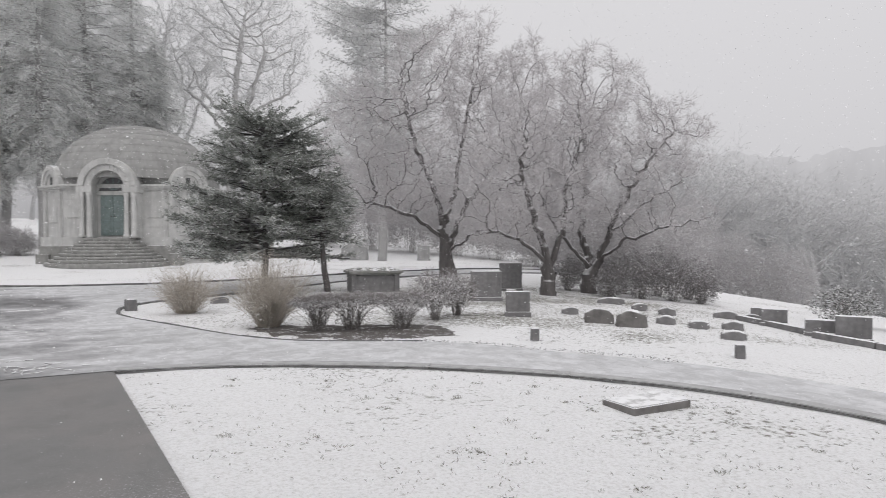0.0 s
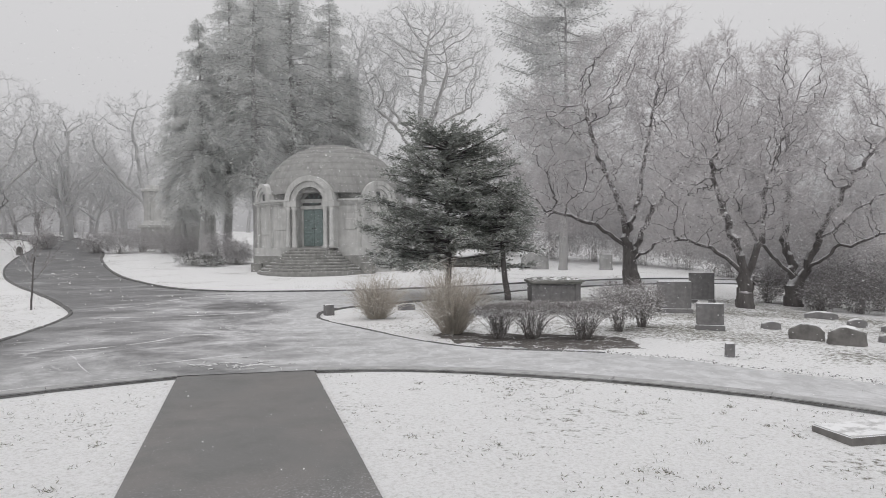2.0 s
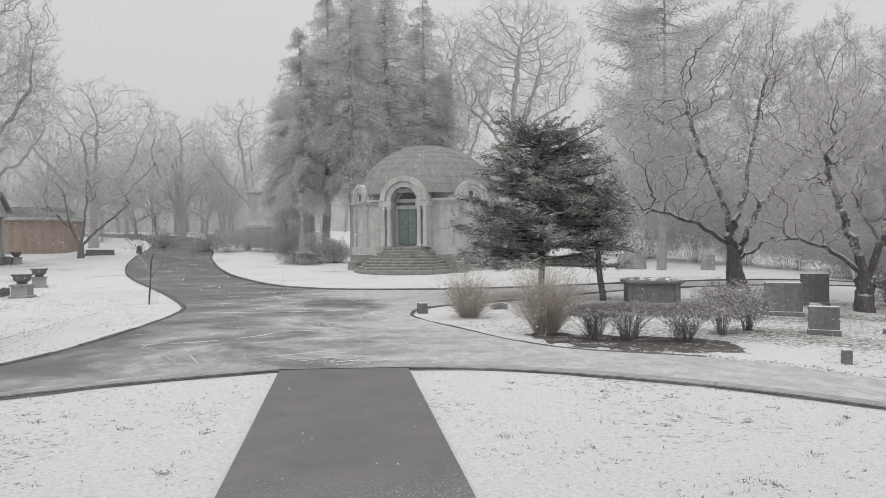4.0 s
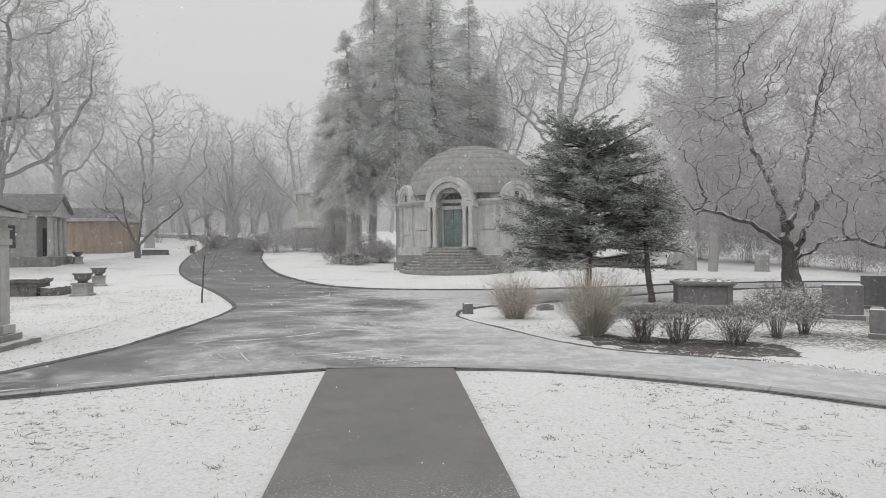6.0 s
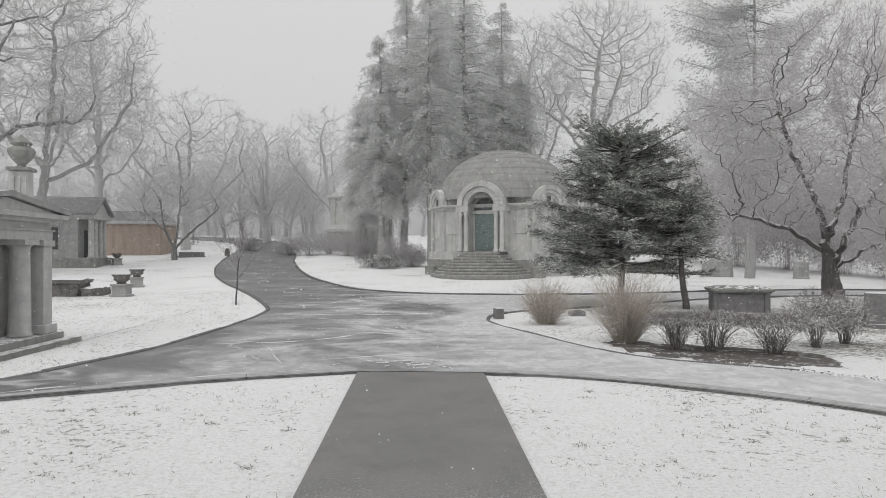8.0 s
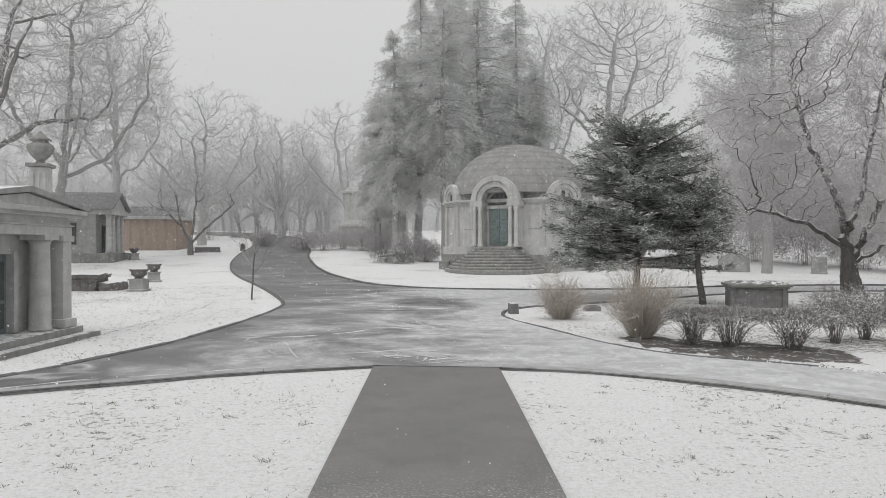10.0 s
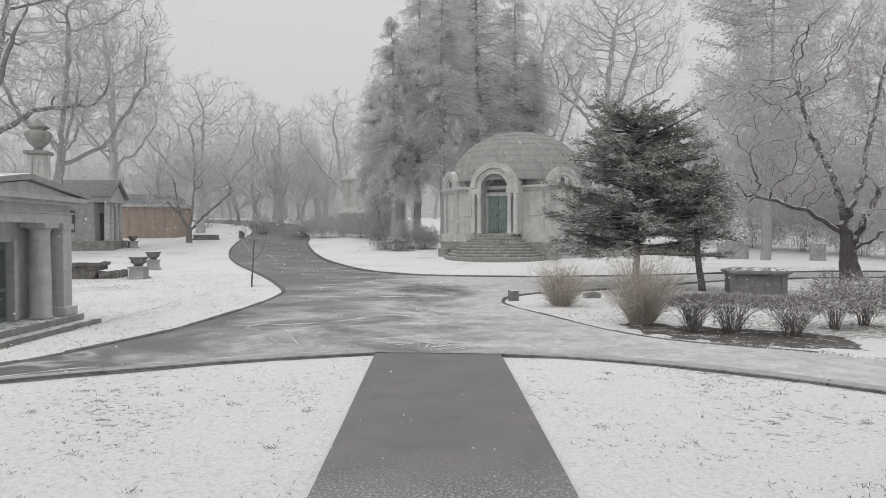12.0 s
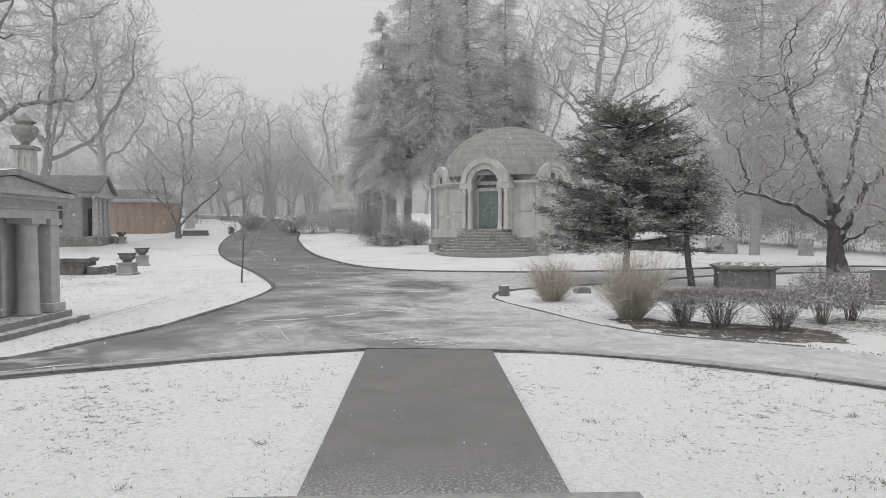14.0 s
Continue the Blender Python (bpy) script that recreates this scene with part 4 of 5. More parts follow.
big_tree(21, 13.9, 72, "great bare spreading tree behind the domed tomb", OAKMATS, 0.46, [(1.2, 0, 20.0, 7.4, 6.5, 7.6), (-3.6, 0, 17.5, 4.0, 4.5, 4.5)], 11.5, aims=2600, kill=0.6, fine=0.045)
big_tree(22, 9.0, 82, "tall bare tree with twigs painted pale for haze", FARMATS, 0.5, [(0, 0, 20.0, 6.0, 5.5, 8.5)], 10.0)
big_tree(23, -7.4, 100, "bare tree with snowfall haze painted into its pale colour", FARMATS, 0.4, [(-2.2, 0, 13.6, 7.2, 6.0, 6.6)], 5.0, aims=900)
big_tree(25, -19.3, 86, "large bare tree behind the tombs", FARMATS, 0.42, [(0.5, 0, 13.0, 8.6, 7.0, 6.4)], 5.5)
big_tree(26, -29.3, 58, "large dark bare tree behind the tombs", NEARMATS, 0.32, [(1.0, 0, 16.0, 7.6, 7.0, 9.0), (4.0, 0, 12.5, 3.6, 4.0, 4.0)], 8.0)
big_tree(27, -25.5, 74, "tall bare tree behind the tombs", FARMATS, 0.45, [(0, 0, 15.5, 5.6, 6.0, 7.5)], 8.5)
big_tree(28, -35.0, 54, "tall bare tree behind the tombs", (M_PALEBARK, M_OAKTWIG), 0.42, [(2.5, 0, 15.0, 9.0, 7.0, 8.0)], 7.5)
big_tree(29, -13.0, 104, "bare tree with snowfall haze painted into its pale colour", FARMATS, 0.45, [(0, 0, 12.5, 6.0, 6.0, 6.0)], 5.5, aims=800)
grown_tree(24, on_land(-23.72, 64.68, 20), "small bare vase-shaped tree on the snowy lawn", [(0, 0, 5.6, 5.4, 4.6, 2.8), (0, 0, 7.0, 3.6, 3.6, 1.9)],
           [[(0, 0, -0.3), (0, 0, 1.2), (-0.9, 0.2, 2.8), (-2.6, 0.2, 4.6)], [(0, 0, 1.1), (0.3, -0.3, 3.0), (0.5, -0.4, 5.5)], [(0, 0, 1.0), (1.0, 0, 2.2), (2.8, 0, 3.8), (4.0, 0, 5.0)], [(-0.5, 0, 1.9), (-1.0, -1.0, 3.6), (-1.2, -1.5, 5.2)]],
           0.17, (M_PALEBARK, M_OAKTWIG), aims=1300, step=0.35, kill=0.45, tip=0.013, fine=0.03, twigs=4, twig=0.6, wide=0.010, flare=0.9)

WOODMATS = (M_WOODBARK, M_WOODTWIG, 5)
# the woods all round, snowfall haze put into their pale bark and twigs
wood_a = bare_tree(31, 18, 0.35, FARWOOD, on_land(*polar(-13.5, 122)), "far bare woodland tree with snowfall haze in its colour", WOODMATS, 8.5, 0.06, group="woodland trees", hair=0.035, least=0.02)
wood_b = bare_tree(32, 21, 0.4, FARWOOD, on_land(*polar(-22.5, 112)), "far bare woodland tree with snowfall haze in its colour", WOODMATS, 10.0, 0.06, group="woodland trees", hair=0.035, least=0.02)
wood_c = bare_tree(33, 15, 0.3, FARWOOD, on_land(*polar(-10.0, 135)), "far bare woodland tree with snowfall haze in its colour", WOODMATS, 7.0, 0.06, group="woodland trees", hair=0.035, least=0.02)
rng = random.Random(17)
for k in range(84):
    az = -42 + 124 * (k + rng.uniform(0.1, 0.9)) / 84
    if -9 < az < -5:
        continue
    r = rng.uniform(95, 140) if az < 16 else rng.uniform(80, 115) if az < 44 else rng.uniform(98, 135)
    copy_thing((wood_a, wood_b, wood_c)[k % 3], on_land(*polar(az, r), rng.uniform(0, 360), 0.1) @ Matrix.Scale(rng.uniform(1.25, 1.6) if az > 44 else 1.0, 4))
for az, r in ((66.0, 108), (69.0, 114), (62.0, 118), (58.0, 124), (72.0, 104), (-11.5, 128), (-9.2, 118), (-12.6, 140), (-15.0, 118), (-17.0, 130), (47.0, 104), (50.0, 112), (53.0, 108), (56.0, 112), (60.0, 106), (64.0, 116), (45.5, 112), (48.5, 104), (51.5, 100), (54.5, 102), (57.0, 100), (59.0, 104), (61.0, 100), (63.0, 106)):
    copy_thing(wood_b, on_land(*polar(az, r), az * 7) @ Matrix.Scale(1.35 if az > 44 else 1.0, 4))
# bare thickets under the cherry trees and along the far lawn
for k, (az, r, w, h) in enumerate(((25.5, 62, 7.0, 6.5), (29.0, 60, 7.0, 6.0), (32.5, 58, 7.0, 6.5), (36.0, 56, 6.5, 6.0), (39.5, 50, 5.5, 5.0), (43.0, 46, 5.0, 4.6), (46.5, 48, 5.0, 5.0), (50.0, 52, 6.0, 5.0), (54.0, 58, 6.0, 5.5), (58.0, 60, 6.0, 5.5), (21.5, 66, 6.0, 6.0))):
    shrub(70 + k, on_land(*polar(az, r)), w, w, h, 14000, M_THICKET, "tall bare thicket with clinging snow, greyed for haze", 0.0, 0.36, False, "thicket", "bare thickets", 0.5)
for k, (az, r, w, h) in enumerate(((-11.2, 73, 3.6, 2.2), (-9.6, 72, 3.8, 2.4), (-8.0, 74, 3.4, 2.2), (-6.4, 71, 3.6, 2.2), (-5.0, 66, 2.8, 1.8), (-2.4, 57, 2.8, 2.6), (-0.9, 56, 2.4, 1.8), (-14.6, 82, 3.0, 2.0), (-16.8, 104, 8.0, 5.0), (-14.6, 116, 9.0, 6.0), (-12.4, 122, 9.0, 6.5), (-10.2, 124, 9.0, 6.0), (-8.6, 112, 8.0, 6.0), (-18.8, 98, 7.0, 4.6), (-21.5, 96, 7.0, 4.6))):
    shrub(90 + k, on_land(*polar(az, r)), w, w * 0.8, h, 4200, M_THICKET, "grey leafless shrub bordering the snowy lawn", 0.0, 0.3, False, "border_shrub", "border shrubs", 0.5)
for k, (az, r, w, h) in enumerate(((-4.2, 55.5, 3.0, 0.9), (-3.0, 54.5, 2.2, 0.8))):
    shrub(110 + k, on_land(*polar(az, r)), w, w, h, 1400, M_SNOWBUSH, "low spreading bush bowed under snow", 0.0, 0.3, False, "snowy_bush", "border shrubs", 0.6)


# the farthest woods, one uneven glowing line, haze painted paler toward its top
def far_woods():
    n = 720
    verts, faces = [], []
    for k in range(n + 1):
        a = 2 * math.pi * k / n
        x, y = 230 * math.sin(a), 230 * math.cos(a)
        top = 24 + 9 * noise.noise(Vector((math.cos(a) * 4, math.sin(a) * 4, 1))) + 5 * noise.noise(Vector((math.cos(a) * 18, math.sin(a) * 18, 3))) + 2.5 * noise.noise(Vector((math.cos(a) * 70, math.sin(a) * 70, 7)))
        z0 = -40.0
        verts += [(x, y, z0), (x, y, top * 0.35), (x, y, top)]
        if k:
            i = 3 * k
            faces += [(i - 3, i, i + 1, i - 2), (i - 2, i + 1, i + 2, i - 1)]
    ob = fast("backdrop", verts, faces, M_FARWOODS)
    return tagged(ob, "distant woods with the falling snow's haze in their glowing colour", "backdrop", kind="structure")


far_woods()


# ---- the domed tomb ----
def arch_ring(owner, name, cx, y0, y1, zs, r_in, r_out, count, mat, turn=Matrix()):
    """Voussoirs of a half-round arch, each a stone of its own."""
    for k in range(count):
        a0, a1 = math.pi * k / count + 0.004, math.pi * (k + 1) / count - 0.004
        bm = bmesh.new()
        arc = [a0 + (a1 - a0) * i / 3 for i in range(4)]
        outline = [(cx + r_out * math.cos(a), zs + r_out * math.sin(a)) for a in arc] + [(cx + r_in * math.cos(a), zs + r_in * math.sin(a)) for a in arc[::-1]]
        prism(bm, outline, y0, y1)
        bm.transform(turn)
        part(name, bm, mat, owner)


def half_disc(bm, cx, y, zs, r, y1, n=14):
    outline = [(cx + r * math.cos(math.pi * i / n), zs + r * math.sin(math.pi * i / n)) for i in range(n + 1)]
    prism(bm, outline, y, y1)


def octagon(grow, z0, z1, bm):
    g = grow
    plan = [(-3.1 - g * 0.41, -4.2 - g), (3.1 + g * 0.41, -4.2 - g), (5.36 + g, -1.94 - g * 0.41), (5.36 + g, 1.94 + g * 0.41), (3.1 + g * 0.41, 4.2 + g), (-3.1 - g * 0.41, 4.2 + g), (-5.36 - g, 1.94 + g * 0.41), (-5.36 - g, -1.94 - g * 0.41)]
    lo = [bm.verts.new((x, y, z0)) for x, y in plan]
    hi = [bm.verts.new((x, y, z1)) for x, y in plan]
    bm.faces.new(lo[::-1])
    bm.faces.new(hi)
    for i in range(8):
        j = (i + 1) % 8
        bm.faces.new((lo[i], lo[j], hi[j], hi[i]))


def domed_tomb():
    owner = thing("domed_tomb", pose(6.35, 51.6, 0.3, 0, 0, -26.0), "pale limestone domed tomb with arched portal and green bronze door", "tomb")
    bm = bmesh.new()
    octagon(0.22, -0.6, 1.75, bm)
    octagon(0.34, -0.6, 0.55, bm)
    part("plinth", bm, M_LIME, owner, "weathered pale stone plinth")
    z = 1.75
    for k in range(5):
        bm = bmesh.new()
        octagon(0.0, z + 0.012, z + 0.60, bm)
        octagon(-0.025, z, z + 0.012, bm)
        part("stone_course", bm, M_LIME, owner)
        z += 0.60
    bm = bmesh.new()
    octagon(0.10, z, z + 0.14, bm)
    octagon(0.22, z + 0.14, z + 0.26, bm)
    octagon(0.32, z + 0.26, z + 0.38, bm)
    part("cornice", bm, M_LIME, owner, "moulded stone cornice")
    bm = bmesh.new()
    octagon(-0.15, z + 0.38, z + 0.95, bm)
    part("parapet", bm, M_DOME, owner, "darker weathered parapet")
    # dome in overlapping stone rings
    R, H, n = 5.15, 3.95, 11
    for k in range(n):
        t0, t1 = k / n * math.pi / 2, (k + 1) / n * math.pi / 2
        bm = bmesh.new()
        r0, r1, h0, h1 = R * math.cos(t0), R * math.cos(t1), z + 0.8 + H * math.sin(t0), z + 0.8 + H * math.sin(t1)
        lathe(bm, [(r0 - 0.3 if r0 > 0.4 else 0.02, h0 - 0.02), (r0 + 0.018, h0), (r0 + 0.012, h0 + 0.02), (max(r1, 0.06) + 0.02, h1)], 44)
        part("dome_course", bm, M_DOME, owner)
    # corner piers of the side faces and their arched gables
    for s in (-1, 1):
        m = Matrix.Translation((s * 4.23, -3.07, 0)) @ pose(0, 0, 0, 0, 0, 45 * s)
        arch_ring(owner, "voussoir", 0, -0.24, 1.6, 5.1, 0.74, 1.02, 11, M_LIME, m)
        arch_ring(owner, "voussoir", 0, -0.3, 1.6, 5.1, 1.03, 1.32, 13, M_LIME, m)
        bm = bmesh.new()
        half_disc(bm, 0, -0.12, 5.1, 0.75, 0.5)
        bm.transform(m)
        part("arch_panel", bm, M_LIME, owner)
        bm = bmesh.new()
        block(bm, -0.15, 0.15, -0.16, -0.02, 5.14, 5.66, 0.02)
        bm.transform(m)
        part("window", bm, M_DARK, owner, "narrow dark window")
        for x in (-1.15, 1.15):
            bm = bmesh.new()
            block(bm, x - 0.22, x + 0.22, -0.16, 0.05, 1.75, 4.75, 0.02)
            bm.transform(m)
            part("pilaster", bm, M_LIME, owner)
        bm = bmesh.new()
        block(bm, -0.55, 0.55, -0.06, 0.05, 2.7, 3.7, 0.02)
        bm.transform(m)
        part("panel", bm, M_LIME, owner)
    for x in (-2.55, 2.55):
        bm = bmesh.new()
        block(bm, x - 0.38, x + 0.38, -4.26, -4.1, 3.0, 3.75, 0.02)
        part("panel", bm, M_LIME, owner, "raised carved stone panel")
    # portal
    for s in (-1, 1):
        bm = bmesh.new()
        block(bm, min(s * 0.98, s * 1.7), max(s * 0.98, s * 1.7), -5.05, -4.2, 1.7, 4.55, 0.02)
        part("jamb", bm, M_LIME, owner)
        bm = bmesh.new()
        block(bm, min(s * 0.92, s * 1.82), max(s * 0.92, s * 1.82), -5.45, -4.2, 4.55, 4.95, 0.03)
        part("impost", bm, M_LIME, owner)
        for x in (1.12, 1.56):
            bm = bmesh.new()
            lathe(bm, [(0.22, 1.7), (0.22, 1.85), (0.16, 1.95), (0.155, 3.0), (0.14, 4.2), (0.17, 4.3), (0.23, 4.55)], 14, (s * x, -5.25))
            part("column", bm, M_LIME, owner, "slender pale stone column")
    arch_ring(owner, "voussoir", 0, -5.35, -4.0, 4.95, 0.98, 1.36, 13, M_LIME)
    arch_ring(owner, "voussoir", 0, -5.5, -4.0, 4.95, 1.37, 1.74, 15, M_LIME)
    bm = bmesh.new()
    half_disc(bm, 0, -4.32, 4.75, 1.06, -4.1)
    block(bm, -1.05, 1.05, -4.32, -4.1, 1.7, 4.75)
    part("recess", bm, M_LIME, owner)
    bm = bmesh.new()
    half_disc(bm, 0, -4.36, 4.7, 0.86, -4.3)
    lun = part("lunette", bm, M_GLASS, owner, "dark leaded lunette window")
    for a in (30, 60, 90, 120, 150):
        bm = bmesh.new()
        block(bm, 0.1, 0.86, -0.02, 0.02, -0.025, 0.025)
        bm.transform(Matrix.Translation((0, -4.38, 4.7)) @ pose(0, 0, 0, 0, -a, 0))
        part("bar", bm, M_DOOR, lun)
    bm = bmesh.new()
    block(bm, -1.0, 1.0, -4.48, -4.3, 4.42, 4.66, 0.02)
    part("lintel", bm, M_LIME, owner)
    for s in (-1, 1):
        bm = bmesh.new()
        block(bm, min(0.012 * s, 0.76 * s), max(0.012 * s, 0.76 * s), -4.42, -4.33, 1.85, 4.42, 0.01)
        leaf = part("door", bm, M_DOOR, owner, "green bronze door leaf with raised panels")
        for z0, z1 in ((2.0, 2.6), (2.75, 3.5), (3.65, 4.3)):
            bm = bmesh.new()
            block(bm, min(0.14 * s, 0.64 * s), max(0.14 * s, 0.64 * s), -4.46, -4.42, z0, z1, 0.015)
            part("door_panel", bm, M_DOOR, leaf)
        bm = bmesh.new()
        lathe(bm, [(0.01, 3.02), (0.045, 3.05), (0.045, 3.1), (0.01, 3.13)], 10, (0.1 * s, -4.47))
        part("door_knob", bm, M_DARK, leaf)
    # half-round flight of steps with cheek walls
    for k in range(9):
        r = 3.75 - 0.27 * k
        z0 = 0.19 * k - (0.4 if k == 0 else 0)
        bm = bmesh.new()
        lathe(bm, [(max(r - 0.6, 0.05), z0), (r - 0.02, z0), (r, z0 + 0.02 if k else 0.0), (r, 0.19 * (k + 1) - 0.03), (r - 0.03, 0.19 * (k + 1)), (0.05, 0.19 * (k + 1))], 28, (0, -4.75), math.pi, math.pi)
        part("step", bm, M_STEP, owner, "curved dark stone step")
    for s in (-1, 1):
        bm = bmesh.new()
        block(bm, min(s * 2.2, s * 4.3), max(s * 2.2, s * 4.3), -5.0, -4.3, -0.5, 1.2, 0.05)
        block(bm, min(s * 3.6, s * 4.4), max(s * 3.6, s * 4.4), -5.2, -4.3, -0.5, 0.7, 0.05)
        part("cheek_wall", bm, M_STEP, owner, "dark low stone cheek wall")
    return owner


domed_tomb()


# ---- the temple-fronted tomb by the drive ----
def temple_tomb():
    owner = thing("temple_tomb", pose(-9.6, 15.0, -0.3, 0, 0, 90), "grey granite temple tomb with two columns and a pediment", "tomb")
    for x1, y0, z0, z1 in ((2.72, -0.72, -0.15, 0.13), (2.42, -0.42, 0.13, 0.29)):
        bm = bmesh.new()
        block(bm, -x1, x1, y0, 5.2, z0, z1, 0.02)
        part("step", bm, M_STEP, owner, "dark mossy granite step")
    bm = bmesh.new()
    block(bm, -2.1, -0.86, 0.36, 4.8, 0.3, 2.6)
    block(bm, 0.86, 2.1, 0.36, 4.8, 0.3, 2.6)
    block(bm, -0.86, 0.86, 0.36, 4.8, 2.15, 2.6)
    part("wall", bm, M_GREYSTONE, owner)
    bm = bmesh.new()
    block(bm, -0.74, 0.74, 0.5, 0.58, 0.3, 2.12)
    door = part("door", bm, M_DOOR, owner, "dark green bronze door")
    for x in (-0.38, 0.38):
        for z0, z1 in ((0.42, 1.0), (1.08, 1.98)):
            bm = bmesh.new()
            block(bm, x - 0.26, x + 0.26, 0.47, 0.5, z0, z1, 0.008)
            part("door_panel", bm, M_DARK, door)
    for x0, x1 in ((-0.9, -0.74), (0.74, 0.9)):
        bm = bmesh.new()
        block(bm, x0, x1, 0.3, 0.65, 0.3, 2.22, 0.015)
        part("door_jamb", bm, M_GREYSTONE, owner)
    for x in (-1.24, 1.24):
        bm = bmesh.new()
        lathe(bm, [(0.27, 0.3), (0.27, 0.36), (0.245, 0.37), (0.24, 1.0), (0.215, 2.36), (0.23, 2.38), (0.22, 2.41), (0.28, 2.48)], 18, (x, 0.0))
        block(bm, x - 0.3, x + 0.3, -0.3, 0.3, 2.48, 2.6, 0.01)
        part("column", bm, M_GREYSTONE, owner, "tapering plain granite column")
    for s in (-1, 1):
        bm = bmesh.new()
        block(bm, min(s * 1.76, s * 2.15), max(s * 1.76, s * 2.15), -0.27, 0.6, 0.5, 2.45, 0.015)
        block(bm, min(s * 1.68, s * 2.24), max(s * 1.68, s * 2.24), -0.36, 0.6, 0.3, 0.52, 0.03)
        block(bm, min(s * 1.7, s * 2.2), max(s * 1.7, s * 2.2), -0.32, 0.6, 2.45, 2.6, 0.015)
        part("pilaster", bm, M_GREYSTONE, owner)
    bm = bmesh.new()
    block(bm, -2.15, 2.15, -0.28, 4.85, 2.6, 2.82, 0.01)
    block(bm, -2.2, 2.2, -0.32, 4.9, 2.82, 2.86, 0.01)
    block(bm, -2.12, 2.12, -0.26, 4.85, 2.86, 3.12, 0.01)
    part("entablature", bm, M_GREYSTONE, owner)
    bm = bmesh.new()
    block(bm, -2.42, 2.42, -0.55, 5.0, 3.12, 3.24, 0.02)
    block(bm, -2.32, 2.32, -0.44, 5.0, 3.04, 3.12, 0.01)
    part("cornice", bm, M_GREYSTONE, owner)
    bm = bmesh.new()
    prism(bm, [(-2.1, 3.24), (2.1, 3.24), (0, 3.52)], -0.47, 4.9)
    part("pediment", bm, M_GREYSTONE, owner)
    for s in (-1, 1):
        bm = bmesh.new()
        prism(bm, [(s * 2.5, 3.22), (s * 2.5, 3.31), (0, 3.68), (0, 3.55)], -0.58, 5.05)
        part("roof_slope", bm, M_PALEROCK, owner, "grey stone roof slope with worn edge")
    return owner


temple_tomb()


def gabled_tomb():
    owner = thing("gabled_tomb", pose(-31.4, 57.0, float(land(-31.4, 57.0)) - 0.2, 0, 0, 8), "grey stone gabled tomb with a small columned porch", "tomb")
    bm = bmesh.new()
    block(bm, -5.2, 3.0, -1.9, 1.9, 0.9, 4.1)
    part("wall", bm, M_PALEROCK, owner)
    bm = bmesh.new()
    block(bm, -5.4, 4.4, -2.1, 2.1, -0.6, 0.9, 0.04)
    part("base", bm, M_STEP, owner, "dark stone base")
    bm = bmesh.new()
    block(bm, -5.4, 4.3, -2.1, 2.1, 4.1, 4.5, 0.03)
    part("cornice", bm, M_GREYSTONE, owner)
    bm = bmesh.new()
    prism(bm, [(-2.0, 4.5), (2.0, 4.5), (0, 5.75)], -4.2, 5.2)
    bm.transform(pose(0, 0, 0, 0, 0, 90))
    part("gable", bm, M_GREYSTONE, owner)
    for s in (-1, 1):
        bm = bmesh.new()
        prism(bm, [(s * 2.4, 4.42), (s * 2.4, 4.6), (0, 6.05), (0, 5.82)], -4.5, 5.5)
        bm.transform(pose(0, 0, 0, 0, 0, 90))
        part("roof_slope", bm, M_ROOF, owner, "grey slate roof slope")
    for y in (-1.6, -0.6, 0.6, 1.6):
        bm = bmesh.new()
        lathe(bm, [(0.3, 0.9), (0.24, 1.05), (0.2, 3.9), (0.3, 4.1)], 12, (3.9, y))
        part("column", bm, M_GREYSTONE, owner)
    bm = bmesh.new()
    block(bm, 2.98, 3.06, -0.5, 0.5, 0.95, 3.2)
    part("door", bm, M_DARK, owner, "dark recessed door")
    bm = bmesh.new()
    block(bm, 0.9, 1.5, -1.97, -1.86, 1.6, 3.4, 0.02)
    part("window", bm, M_DARK, owner, "dark narrow window")


gabled_tomb()


def brick_building():
    owner = thing("brick_building", pose(-30.5, 74.0, 1.7, 0, 0, 3), "low orange-brown brick building with a dark roof", "building")
    bm = bmesh.new()
    block(bm, -6.0, 2.6, -2.5, 3.0, -0.5, 3.3)
    part("wall", bm, M_BRICK, owner)
    bm = bmesh.new()
    block(bm, -6.3, 2.9, -2.8, 3.3, 3.3, 3.6, 0.04)
    part("coping", bm, M_GREYSTONE, owner)
    bm = bmesh.new()
    block(bm, -6.0, 2.6, -2.6, 3.1, 3.6, 4.7, 0.0, 0.9)
    part("roof", bm, M_ROOF, owner, "dark hipped roof")


brick_building()


def far_tomb(x, y, w, h, d, label, turn=0.0, mat=None):
    owner = thing("stone_tomb", on_land(x, y, turn, 0.2), label, "tomb")
    bm = bmesh.new()
    block(bm, -w / 2, w / 2, -d / 2, d / 2, 0, h, 0.05)
    part("body", bm, mat or M_LIME, owner)
    bm = bmesh.new()
    block(bm, -w / 2 - 0.3, w / 2 + 0.3, -d / 2 - 0.3, d / 2 + 0.3, h, h + 0.35, 0.06)
    block(bm, -w / 2 + 0.1, w / 2 - 0.1, -d / 2 + 0.1, d / 2 - 0.1, h + 0.35, h + 0.8, 0.0, 0.2)
    part("cap", bm, mat or M_LIME, owner, "snow-dusted stone cap")
    for s in (-1, 1):
        bm = bmesh.new()
        block(bm, s * w * 0.36 - 0.22, s * w * 0.36 + 0.22, -d / 2 - 0.12, -d / 2 + 0.1, 0, h, 0.03)
        part("pilaster", bm, mat or M_LIME, owner)


far_tomb(*polar(-4.2, 74), 4.2, 5.2, 4.0, "pale stone tomb half hidden behind spruces")
far_tomb(*polar(-6.6, 92), 3.6, 6.5, 3.6, "tall pale tomb faint among trees")
far_tomb(*polar(-6.9, 80), 3.2, 2.4, 1.4, "broad pale monument with a snow-capped ledge")


